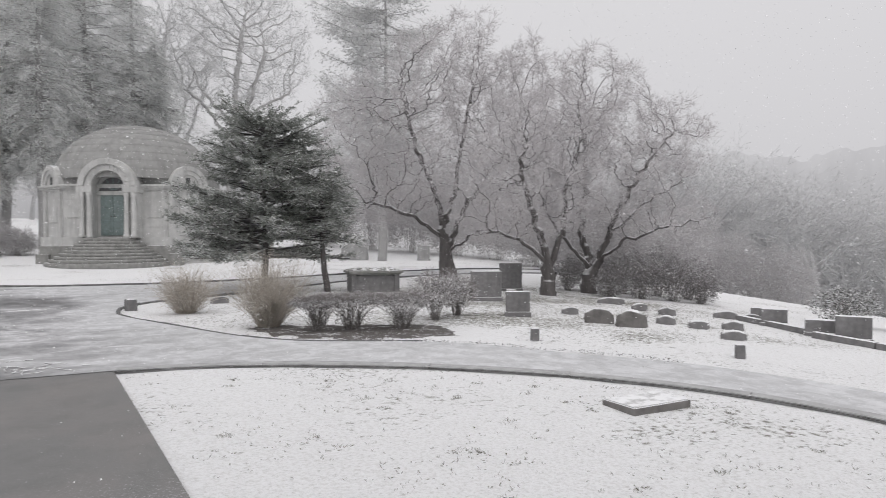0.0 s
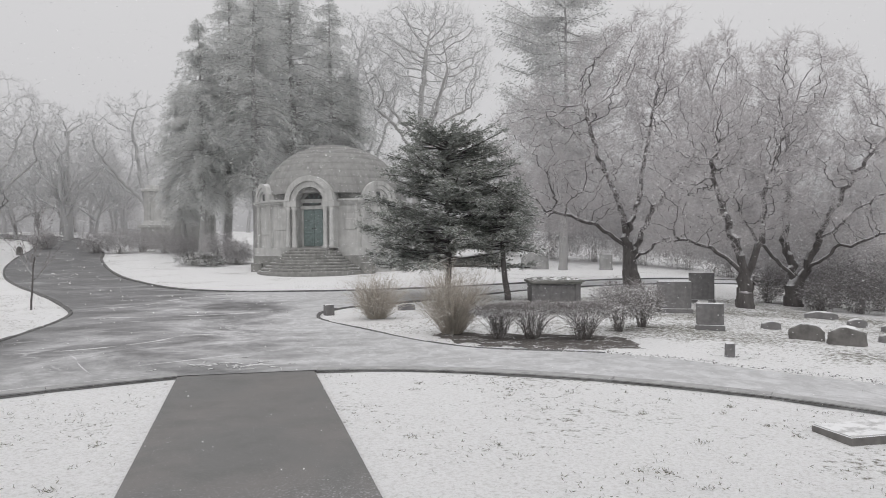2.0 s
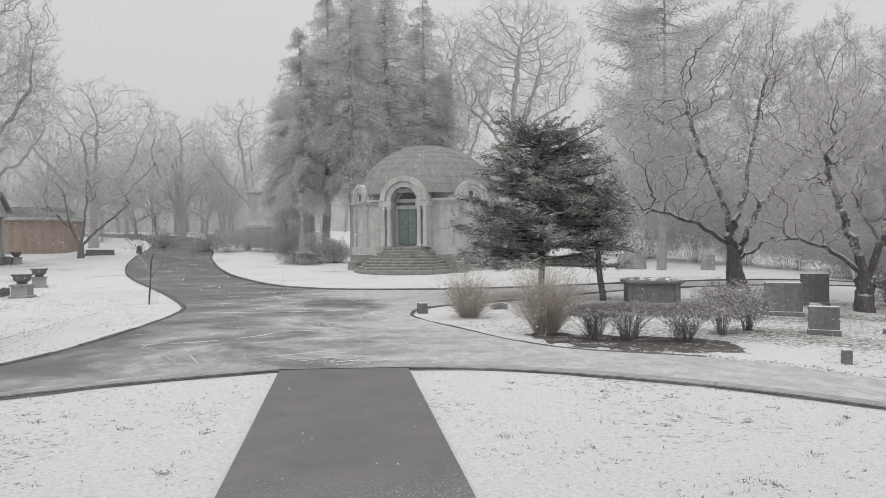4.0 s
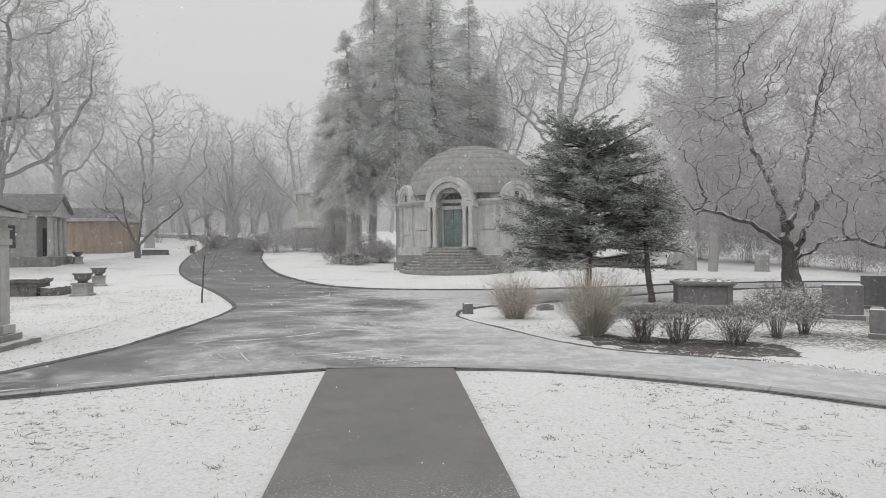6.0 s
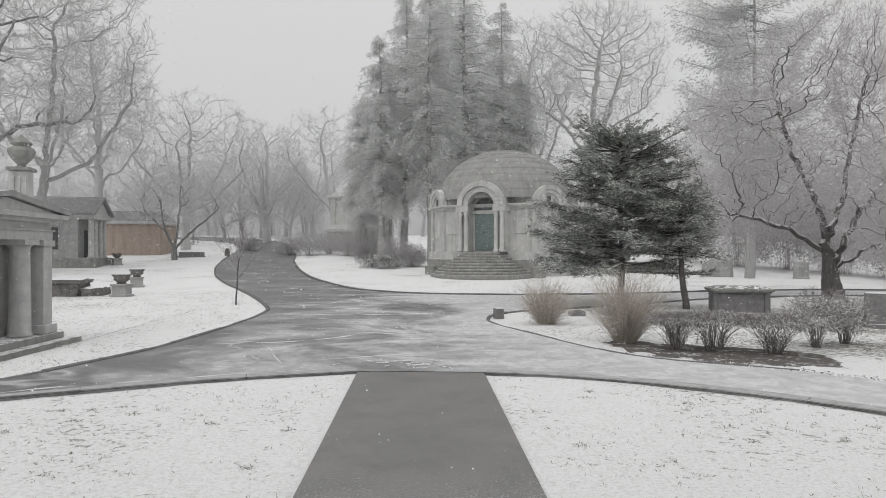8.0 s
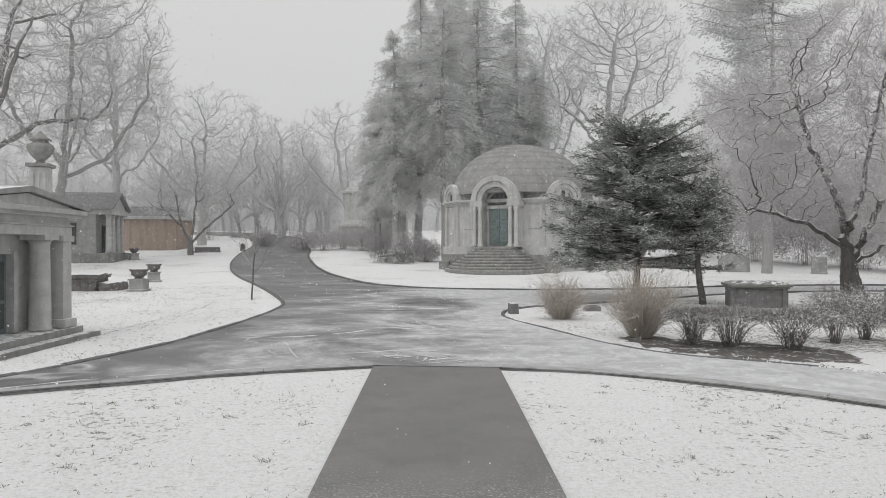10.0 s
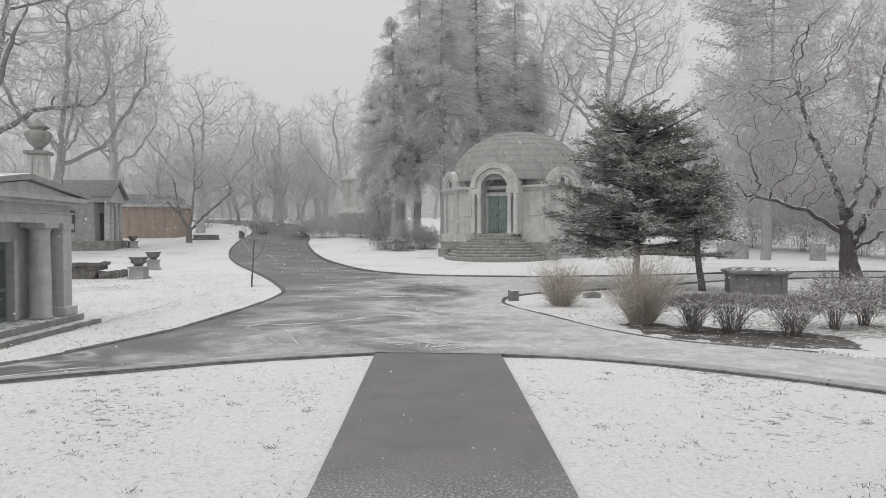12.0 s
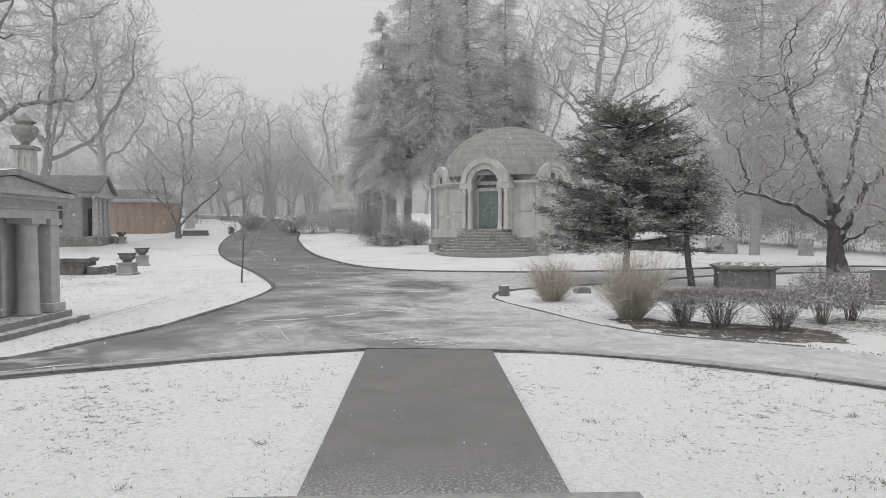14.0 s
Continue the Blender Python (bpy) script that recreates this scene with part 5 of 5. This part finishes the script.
# ---- urns and monuments ----
def urn_planter(m, s=1.0):
    owner = thing("urn_planter", m, "weathered stone urn on a square pedestal, snow in its bowl", "urn", "stone urns on the lawn")
    bm = bmesh.new()
    block(bm, -0.40 * s, 0.40 * s, -0.40 * s, 0.40 * s, -0.1, 0.08 * s, 0.02)
    block(bm, -0.32 * s, 0.32 * s, -0.32 * s, 0.32 * s, 0.08 * s, 0.48 * s, 0.015)
    block(bm, -0.37 * s, 0.37 * s, -0.37 * s, 0.37 * s, 0.48 * s, 0.56 * s, 0.015)
    part("pedestal", bm, M_PALEROCK, owner)
    bm = bmesh.new()
    lathe(bm, [(0.24 * s, 0.56 * s), (0.18 * s, 0.61 * s), (0.22 * s, 0.66 * s), (0.34 * s, 0.74 * s), (0.33 * s, 0.86 * s), (0.42 * s, 0.95 * s), (0.42 * s, 1.0 * s), (0.35 * s, 0.98 * s), (0.02, 0.96 * s)], 18)
    part("bowl", bm, M_ROCKFACE, owner, "flared stone bowl")
    return owner


u = urn_planter(on_land(-13.71, 30.91))
copy_thing(u, on_land(-16.1, 38.2, 20))
copy_thing(u, on_land(-26.4, 58.6, 40))


def urn_monument():
    owner = thing("urn_monument", on_land(-16.6, 28.2, 15), "tall cream stone pillar topped by a dark draped urn", "monument")
    bm = bmesh.new()
    block(bm, -0.62, 0.62, -0.62, 0.62, -0.3, 0.9, 0.04)
    part("base", bm, M_STEP, owner)
    bm = bmesh.new()
    block(bm, -0.38, 0.38, -0.38, 0.38, 0.9, 5.35, 0.04, 0.03)
    part("shaft", bm, M_MARBLE, owner, "cream fluted shaft")
    for x in (-0.22, 0.0, 0.22):
        bm = bmesh.new()
        block(bm, x - 0.07, x + 0.07, -0.395, -0.34, 1.4, 5.1, 0.02)
        part("flute", bm, M_MARBLE, owner)
    bm = bmesh.new()
    block(bm, -0.46, 0.46, -0.46, 0.46, 5.35, 5.5, 0.04)
    part("cap", bm, M_STEP, owner)
    bm = bmesh.new()
    lathe(bm, [(0.22, 5.5), (0.15, 5.62), (0.38, 5.85), (0.52, 6.15), (0.47, 6.3), (0.27, 6.4), (0.42, 6.48), (0.34, 6.56), (0.18, 6.68), (0.09, 6.8), (0.02, 6.88)], 18)
    part("urn", bm, M_STEP, owner, "dark stone urn")


urn_monument()


def box_tomb():
    owner = thing("box_tomb", on_land(-16.9, 31.6, 5), "low dark granite box tomb with snow behind it", "tomb")
    bm = bmesh.new()
    block(bm, -2.0, 1.1, -0.7, 0.7, -0.1, 0.6)
    bmesh.ops.subdivide_edges(bm, edges=bm.edges[:], cuts=4, use_grid_fill=True)
    uneven(bm, 0.07, 3.0)
    part("body", bm, M_ROCKFACE, owner)
    bm = bmesh.new()
    block(bm, -2.1, 1.2, -0.8, 0.8, 0.56, 0.74)
    bmesh.ops.subdivide_edges(bm, edges=bm.edges[:], cuts=4, use_grid_fill=True)
    uneven(bm, 0.06, 8.0)
    part("lid", bm, M_ROCKFACE, owner)
    bm = bmesh.new()
    block(bm, 1.2, 2.0, -0.6, 0.9, -0.1, 0.36)
    bmesh.ops.subdivide_edges(bm, edges=bm.edges[:], cuts=3, use_grid_fill=True)
    uneven(bm, 0.07, 5.0)
    part("ledge", bm, M_ROCKFACE, owner)


box_tomb()


def table_tomb():
    owner = thing("table_tomb", on_land(10.78, 22.6, -14), "dark granite table tomb with a broad mossy lid", "tomb")
    bm = bmesh.new()
    block(bm, -0.82, 0.82, -0.45, 0.45, -0.1, 0.6, 0.03)
    part("body", bm, M_GRANITE, owner)
    for x in (-0.8, 0.8):
        bm = bmesh.new()
        block(bm, x - 0.09, x + 0.09, -0.51, 0.51, -0.1, 0.62, 0.02)
        part("corner_pier", bm, M_GRANITE, owner)
    bm = bmesh.new()
    block(bm, -0.93, 0.93, -0.58, 0.58, 0.62, 0.68, 0.02)
    block(bm, -1.0, 1.0, -0.65, 0.65, 0.68, 0.77, 0.02)
    block(bm, -0.96, 0.96, -0.61, 0.61, 0.77, 0.86, 0.0, 0.32)
    part("lid", bm, M_MOSSY, owner, "bevelled mossy lid with traces of snow")


table_tomb()


# ---- headstones ----
def headstone(x, y, w, h, d, turn, style, label, mat=None, seed=0):
    owner = thing("headstone", on_land(x, y, turn), label, "headstone", "headstones on the slope")
    mat = mat or M_GRANITE
    bm = bmesh.new()
    if style == "upright":
        block(bm, -w / 2, w / 2, -d / 2, d / 2, 0.1, h, 0.02)
        part("tablet", bm, mat, owner)
        bm = bmesh.new()
        block(bm, -w * 0.54, w * 0.54, -d * 0.66, d * 0.66, -0.12, 0.1, 0.02)
        part("base", bm, mat, owner)
    else:
        block(bm, -w / 2, w / 2, -d / 2, d / 2, -0.12, h, 0.0, min(w, d) * 0.12)
        bmesh.ops.subdivide_edges(bm, edges=bm.edges[:], cuts=5, use_grid_fill=True)
        for v in bm.verts:
            if v.co.z > 0:
                v.co.z -= h * 0.5 * min(1.0, abs(v.co.x) / (w / 2)) ** 2.2
        uneven(bm, 0.05 if style == "rock" else 0.02, seed)
        for f in bm.faces:
            f.smooth = True
        part("stone", bm, mat, owner)
    return owner


headstone(10.71, 13.79, 0.62, 0.62, 0.28, -35, "upright", "upright dark granite headstone on a wider base")
headstone(15.5, 20.4, 0.85, 1.05, 0.3, -35, "upright", "tall dark granite headstone beside a bare tree")
headstone(12.5, 17.76, 0.95, 0.92, 0.6, -30, "upright", "broad blocky dark granite headstone")
headstone(13.1, 17.2, 0.3, 0.35, 0.2, -30, "upright", "small pale headstone beside a broad block", M_MARBLE)
for k, (x, y, w, h, style) in enumerate((
        (12.34, 13.62, 0.5, 0.17, "low"), (11.78, 11.95, 0.74, 0.32, "rock"), (12.05, 11.15, 0.76, 0.36, "rock"),
        (15.37, 13.92, 0.52, 0.2, "low"), (15.31, 12.86, 0.5, 0.2, "low"), (13.38, 11.27, 0.5, 0.2, "low"), (13.69, 10.54, 0.52, 0.18, "low"),
        (14.52, 10.21, 0.55, 0.2, "low"), (12.83, 9.0, 0.56, 0.18, "low"), (15.9, 15.6, 0.9, 0.2, "low"), (17.0, 12.2, 0.7, 0.2, "low"), (17.4, 11.6, 0.6, 0.2, "low"))):
    headstone(x, y, w, h, 0.3, -math.degrees(math.atan2(x, y)) + 6, style, "rough rounded granite boulder headstone half in snow" if style == "rock" else "low slant granite grave marker in the snow", M_ROCKFACE if style == "rock" else M_GRANITE, k)
headstone(17.0, 10.7, 0.64, 0.46, 0.3, -58, "upright", "dark granite headstone at the brow of the slope")
headstone(16.43, 9.1, 0.74, 0.4, 0.3, -60, "upright", "broad low dark granite headstone at the brow")
headstone(16.3, 8.3, 0.74, 0.6, 0.28, -62, "upright", "broad dark granite headstone with clean edges")
headstone(16.6, 7.2, 0.7, 0.4, 0.3, -64, "upright", "dark low granite headstone beyond the others")
headstone(17.6, 11.5, 0.5, 0.4, 0.3, -56, "upright", "small dark granite headstone at the brow")
headstone(4.85, 21.03, 0.6, 0.2, 0.3, -10, "low", "low dark marker stone between grass clumps")
headstone(6.0, 21.2, 0.5, 0.14, 0.25, -12, "low", "low dark marker stone between grass clumps", seed=4)
headstone(20.7, 46.6, 2.2, 1.25, 1.2, -20, "rock", "squat weathered monument base on far lawn", M_PALEROCK, 9)
headstone(25.5, 44.5, 0.9, 1.1, 0.4, -24, "upright", "tall weathered headstone on the far lawn", M_PALEROCK)
headstone(-23.4, 68.5, 2.4, 0.5, 0.6, 10, "upright", "long low stone wall of a grave plot")
headstone(-20.4, 70.5, 0.6, 0.8, 0.5, 10, "low", "small dark stone beside the drive", M_ROCKFACE, 3)


def marker_post(x, y, w, h, turn, label):
    owner = thing("marker_post", on_land(x, y, turn), label, "marker post", "small stone posts")
    bm = bmesh.new()
    block(bm, -w / 2, w / 2, -w / 2, w / 2, -0.1, h, 0.02, w * 0.06)
    bmesh.ops.subdivide_edges(bm, edges=bm.edges[:], cuts=1, use_grid_fill=True)
    uneven(bm, 0.012, x)
    part("post", bm, M_GRANITE, owner)


marker_post(2.29, 20.32, 0.28, 0.3, 15, "small dark stone post at the island's tip")
marker_post(8.4, 10.27, 0.16, 0.23, -20, "small square dark stone post by the kerb")
marker_post(10.71, 7.38, 0.17, 0.22, -40, "small square dark stone post in snow")


def plot_kerb(x0, y0, x1, y1, label):
    owner = thing("plot_edging", Matrix(), label, "edging", "grave plot edgings")
    d = Vector((x1 - x0, y1 - y0, 0))
    n = max(1, int(d.length / 1.2))
    for k in range(n):
        a, c = Vector((x0, y0, 0)) + d * (k / n), Vector((x0, y0, 0)) + d * ((k + 0.98) / n)
        mid = (a + c) / 2
        bm = bmesh.new()
        ln = (c - a).length
        block(bm, -ln / 2, ln / 2, -0.09, 0.09, -0.15, 0.13, 0.015)
        slope = math.degrees(math.atan2(float(land(c.x, c.y) - land(a.x, a.y)), ln))
        bm.transform(pose(mid.x, mid.y, float(land(mid.x, mid.y)), 0, 0, math.degrees(math.atan2(d.y, d.x))) @ pose(0, 0, 0, 0, -slope, 0))
        part("edging_stone", bm, M_GRANITE, owner)


plot_kerb(17.4, 12.6, 16.3, 9.2, "dark granite edging of a grave plot")
plot_kerb(15.9, 9.0, 15.6, 6.0, "dark granite edging stones stepping down the slope")

flat = thing("ledger_stone", on_land(6.33, 5.62, -3), "flat granite ledger stone dusted with snow", "ledger stone")
bm = bmesh.new()
block(bm, -0.46, 0.46, -0.27, 0.27, -0.08, 0.068, 0.012)
part("slab", bm, M_ROCKFACE, flat)
bm = bmesh.new()
block(bm, -0.445, 0.445, -0.255, 0.255, 0.068, 0.08, 0.006)
part("top_face", bm, M_LEDGER, flat, "pale top face thinly covered by snow")

# ---- planting on the island ----
def ragged(points):
    """A closed outline made uneven, as a bed's edge is."""
    line = spline([*points, points[0]], 0.06)[:-1]
    return [(x + 0.3 * noise.noise(Vector((x * 2.2, y * 2.2, 1))) + 0.16 * noise.noise(Vector((x * 9, y * 9, 4))), y + 0.3 * noise.noise(Vector((x * 2.2, y * 2.2, 6))) + 0.16 * noise.noise(Vector((x * 9, y * 9, 9)))) for x, y in line]


draped("mulch_bed", ragged([(4.55, 12.95), (5.3, 12.15), (6.4, 11.75), (7.3, 11.5), (7.5, 11.75), (7.8, 12.8), (7.3, 13.6), (6.4, 14.0), (5.4, 14.5), (4.6, 15.2), (4.1, 14.9), (4.1, 14.0)]), M_MULCH, -0.010, 0.2)
tagged(bpy.data.objects["mulch_bed"], "bare brown mulch bed edged by snow", "planting bed", kind="structure")
grass_clump(1, on_land(3.45, 18.7), 1.45, 1.2, 640, "fountain of dry straw-coloured ornamental grass")
grass_clump(2, on_land(4.5, 14.85), 1.75, 1.15, 800, "tall dense clump of dry reddish straw grass")
for k, (x, y, w, d, h) in enumerate(((5.2, 13.7, 1.1, 0.8, 0.74), (5.95, 13.55, 1.8, 1.2, 0.80), (6.95, 13.1, 1.75, 1.2, 0.80))):
    shrub(30 + k, on_land(x, y), w, d, h, 8500, M_SHRUB, "clipped brown twiggy shrub with a flat snowy top", 0.38, 0.1, thick=0.42)
for k, (x, y, w, h) in enumerate(((8.42, 14.1, 1.25, 1.15), (9.35, 14.6, 1.1, 1.05))):
    shrub(40 + k, on_land(x, y), w, w, h, 6000, M_SHRUB, "rounded grey-brown leafless shrub beside headstones", 0.2, 0.11, False, thick=0.42)
# evergreen bank at the brow
for k, (az, r, w, h) in enumerate(((42.0, 27.5, 1.5, 1.3), (44.0, 28.5, 1.9, 1.6), (45.5, 25.5, 1.3, 1.0), (46.5, 28.0, 2.0, 1.8), (48.0, 26.0, 1.5, 1.3), (49.2, 28.5, 2.1, 2.0), (50.4, 26.2, 1.7, 1.5), (51.6, 28.5, 2.2, 1.7), (52.6, 26.6, 1.4, 1.1))):
    shrub(50 + k, on_land(*polar(az, r)), w, w * 0.9, h, 4200, M_HOLLY, "dense dull evergreen bush at the brow of the slope", 0.0, 0.12, False, "evergreen_bush", "bushes at the brow", 0.8)
for k, (x, y, w, h) in enumerate(((21.5, 11.2, 1.9, 1.1), (22.0, 9.4, 1.5, 0.9))):
    shrub(60 + k, on_land(x, y), w, w, h, 3600, M_SNOWBUSH, "low bush bowed under fresh snow", 0.0, 0.1, False, "snowy_bush", "bushes at the brow")

# ---- small things on the ground ----
def lawn_tufts():
    rng = np.random.default_rng(6)
    n = 52000
    x, y = rng.uniform(-20, 17, n), rng.uniform(2.0, 34, n)
    patch = np.array([noise.noise(Vector((a * 0.7, c * 0.7, 2))) + 0.7 * noise.noise(Vector((a * 2.3, c * 2.3, 8))) for a, c in zip(x, y)])
    inside = (np.hypot(x + 0.3, y * 0.82) < 8.9) & ((x < -1.2) | (x > 1.1))
    far = (x > 8.6) & (y > 11 - 0.2 * x) & (x + y > 19.5) & (y < 18)
    island = (x > 3.6) & (y > 12.5) & (x < 16) & (y < 25) & (y < 0.75 * x + 19) & (x + 0.28 * y > 7.6)
    west = (x < -5.7 - 0.27 * np.maximum(0, y - 22) - 0.6 * np.maximum(0, 12.5 - y)) & (y > 8)
    keep = (patch > rng.uniform(-0.35, 0.75, n) - 0.45 * island - 0.3 * west) & (inside | far | island | west)
    x, y = x[keep], y[keep]
    # here and there a whole clump of old grass stands clear of the snow
    m = 130
    cx, cy = rng.uniform(-9, 9, m), rng.uniform(2.5, 10.0, m)
    ok = (np.hypot(cx + 0.3, cy * 0.82) < 8.4) & ((cx < -1.4) | (cx > 1.3))
    cx, cy = np.repeat(cx[ok], 11), np.repeat(cy[ok], 11)
    x, y = np.concatenate([x, cx + rng.normal(0, 0.045, len(cx))]), np.concatenate([y, cy + rng.normal(0, 0.035, len(cx))])
    k = len(x)
    base = np.repeat(np.column_stack([x, y, land(x, y) - 0.01]), 3, axis=0) + np.column_stack([rng.normal(0, 0.015, (3 * k, 2)), np.zeros(3 * k)])
    al = unit(np.column_stack([rng.normal(0, 0.9, 3 * k), rng.normal(0, 0.9, 3 * k), rng.uniform(0.25, 1.0, 3 * k)]))
    ac = unit(np.cross(al, rng.normal(0, 1, (3 * k, 3))))
    v, f = blades(base, al, ac, rng.uniform(0.002, 0.0045, 3 * k), rng.uniform(0.015, 0.055, 3 * k))
    ob = fast("grass_tufts", v, f, M_TUFT)
    tagged(ob, "blades of winter grass poking through thin snow", "grass", kind="stuff")


lawn_tufts()


def leaf_litter():
    rng = np.random.default_rng(16)
    line = spline([(5.4, 11.75), (6.3, 11.1), (7.2, 10.2), (7.75, 9.3), (8.3, 8.6), (9.1, 7.3)], 0.02)
    at = line[rng.integers(0, len(line), 1500)] + rng.normal(0, 0.1, (1500, 2))
    at = np.vstack([at, np.array([8.55, 10.2]) + rng.normal(0, 0.3, (160, 2))])
    n = len(at)
    base = np.column_stack([at, land(at[:, 0], at[:, 1]) + 0.025])
    al = unit(np.column_stack([rng.normal(0, 1, (n, 2)), rng.uniform(0.0, 0.5, n)]))
    ac = unit(np.cross(al, rng.normal(0, 0.5, (n, 3)) + [0, 0, 1]))
    v, f = blades(base, al, ac, rng.uniform(0.005, 0.012, n), rng.uniform(0.02, 0.06, n))
    ob = fast("leaf_litter", v, f, M_CHERRY)
    tagged(ob, "dead brown leaves caught along the edge of the drive", "dead leaves", kind="stuff")


leaf_litter()


def sapling():
    owner = thing("sapling", on_land(-7.18, 25.93), "slender bare sapling standing in snowy lawn", "tree")
    w = Wood(77, 0.012, 0.008, 0.012)
    w.limb((0, 0, -0.1), (0.03, 0, 1), 1.9, 0.035, 0, [
        dict(n=5, taper=0.6, wild=0.03, up=0.05, kids=6, first=0.5, angle=38),
        dict(n=4, ratio=0.75, thin=0.5, taper=0.4, wild=0.1, up=0.12, kids=5, first=0.25, angle=36),
        dict(n=3, ratio=0.45, thin=0.6, taper=0.5, wild=0.15, up=0.1, kids=3, first=0.2, angle=36),
        dict(n=2, ratio=0.5, thin=0.7, taper=0.5, wild=0.15, up=0.05)])
    w.build(owner, M_CHERRY, M_SHRUB, 6)


sapling()


def fallen_twigs():
    w = Wood(5, 0.03, 0.0001, 0.004)
    rng = random.Random(2)
    for k in range(26):
        x, y = -0.2 + rng.gauss(0, 0.35), 11.9 + rng.gauss(0, 0.35)
        a = rng.uniform(0, 6.28)
        w.limb((x, y, 0.045), (math.cos(a), math.sin(a), 0), rng.uniform(0.15, 0.5), 0.007, 0, [dict(n=4, taper=0.5, wild=0.35, up=0.0)])
    a = np.array(w.thin)
    a[:, 2] = a[:, 5] = 0.045
    v, f = tubes(a[:, :3], a[:, 3:6], a[:, 6], a[:, 7], 4)
    ob = fast("fallen_twigs", v, f, M_CHERRY)
    tagged(ob, "dark fallen twigs lying on the drive", "twigs", kind="stuff")


fallen_twigs()

def snow_ridge(points, wide, seed):
    """A low broken line of drifted snow lying on the drive."""
    line = spline(points, 0.07)
    d = unit(np.gradient(line, axis=0))
    nrm = np.column_stack([-d[:, 1], d[:, 0]])
    verts, faces = [], []
    n = len(line)
    for k, ((x, y), (a, c)) in enumerate(zip(line, nrm)):
        ends = min(1.0, 4 * k / n, 4 * (n - 1 - k) / n)
        w = wide * max(0.04, 0.5 + 1.3 * noise.noise(Vector((x * 1.7, y * 1.7, seed)))) * ends
        off = 0.12 * noise.noise(Vector((x * 0.9, y * 0.9, seed + 7)))
        x, y = x + a * off, y + c * off
        z = float(land(x, y)) + 0.031
        verts += [(x - a * w, y - c * w, z), (x - a * w * 0.2, y - c * w * 0.2, z + 0.08 * w), (x + a * w * 0.9, y + c * w * 0.9, z)]
        if k:
            i = 3 * k
            faces += [(i - 3, i - 2, i + 1, i), (i - 2, i - 1, i + 2, i + 1)]
    ob = fast("snow_ridge", verts, faces, M_RIDGE, smooth=True)
    tagged(ob, "thin broken line of drifted snow across the drive", "snow", kind="structure")


snow_ridge([(-5.0, 21.2), (-3.82, 21.45), (-1.28, 21.23), (1.46, 22.0)], 0.12, 1)
snow_ridge([(-5.3, 23.9), (-3.73, 25.84), (-2.23, 28.92), (0.71, 29.6)], 0.12, 2)
snow_ridge([(-5.2, 14.3), (-4.54, 14.54), (-3.49, 14.73), (-2.22, 15.35), (-1.27, 16.44), (0.11, 15.4)], 0.075, 3)
snow_ridge([(-3.82, 15.08), (-3.2, 14.01), (-2.78, 12.9), (-2.39, 11.7)], 0.018, 4)
snow_ridge([(-2.17, 12.22), (-0.77, 12.85), (0.89, 13.45), (2.55, 13.19)], 0.08, 5)
snow_ridge([(-9.0, 6.9), (-6.1, 9.5), (-4.15, 10.5), (-2.95, 10.98), (-1.3, 11.5)], 0.05, 6)

landing = thing("doorstep", pose(0, 0, 0), "grey stone doorstep at the head of the walkway", "step", kind="structure")
bm = bmesh.new()
block(bm, -1.55, 1.5, -1.6, 4.90, -0.1, 0.05, 0.015)
part("step_slab", bm, M_DOORSTEP, landing)


# ---- the falling snow itself, thin near by and closing in with distance ----
def falling_snow():
    rng = np.random.default_rng(12)
    bands = ((4.0, 14.0, 5200, 0.012), (14.0, 32.0, 13000, 0.028), (32.0, 58.0, 11000, 0.045))
    centre, size = [], []
    for r0, r1, n, s in bands:
        az = np.radians(rng.uniform(-42, 76, n))
        r = (r0 ** 2 + (r1 ** 2 - r0 ** 2) * rng.random(n)) ** 0.5
        top = np.minimum(0.45 * r + 2, 34)
        x, y = r * np.sin(az), r * np.cos(az)
        g = land(x, y)
        z = g + 0.1 + rng.random(n) * (top - g)
        centre.append(np.column_stack([x, y, z]))
        size.append(s * rng.uniform(0.6, 1.3, n))
    c, s = np.vstack(centre), np.concatenate(size)[:, None]
    n = len(c)
    u = unit(rng.normal(0, 1, (n, 3)))
    w = unit(np.cross(u, rng.normal(0, 1, (n, 3))))
    verts = np.stack([c + u * s * 0.62, c - u * s * 0.3 + w * s * 0.55, c - u * s * 0.3 - w * s * 0.55], axis=1).reshape(-1, 3)
    ob = fast("falling_snow", verts, np.arange(3 * n).reshape(n, 3), M_FLAKE)
    tagged(ob, "countless white snowflakes drifting down through the air", "falling snow", kind="stuff")


falling_snow()
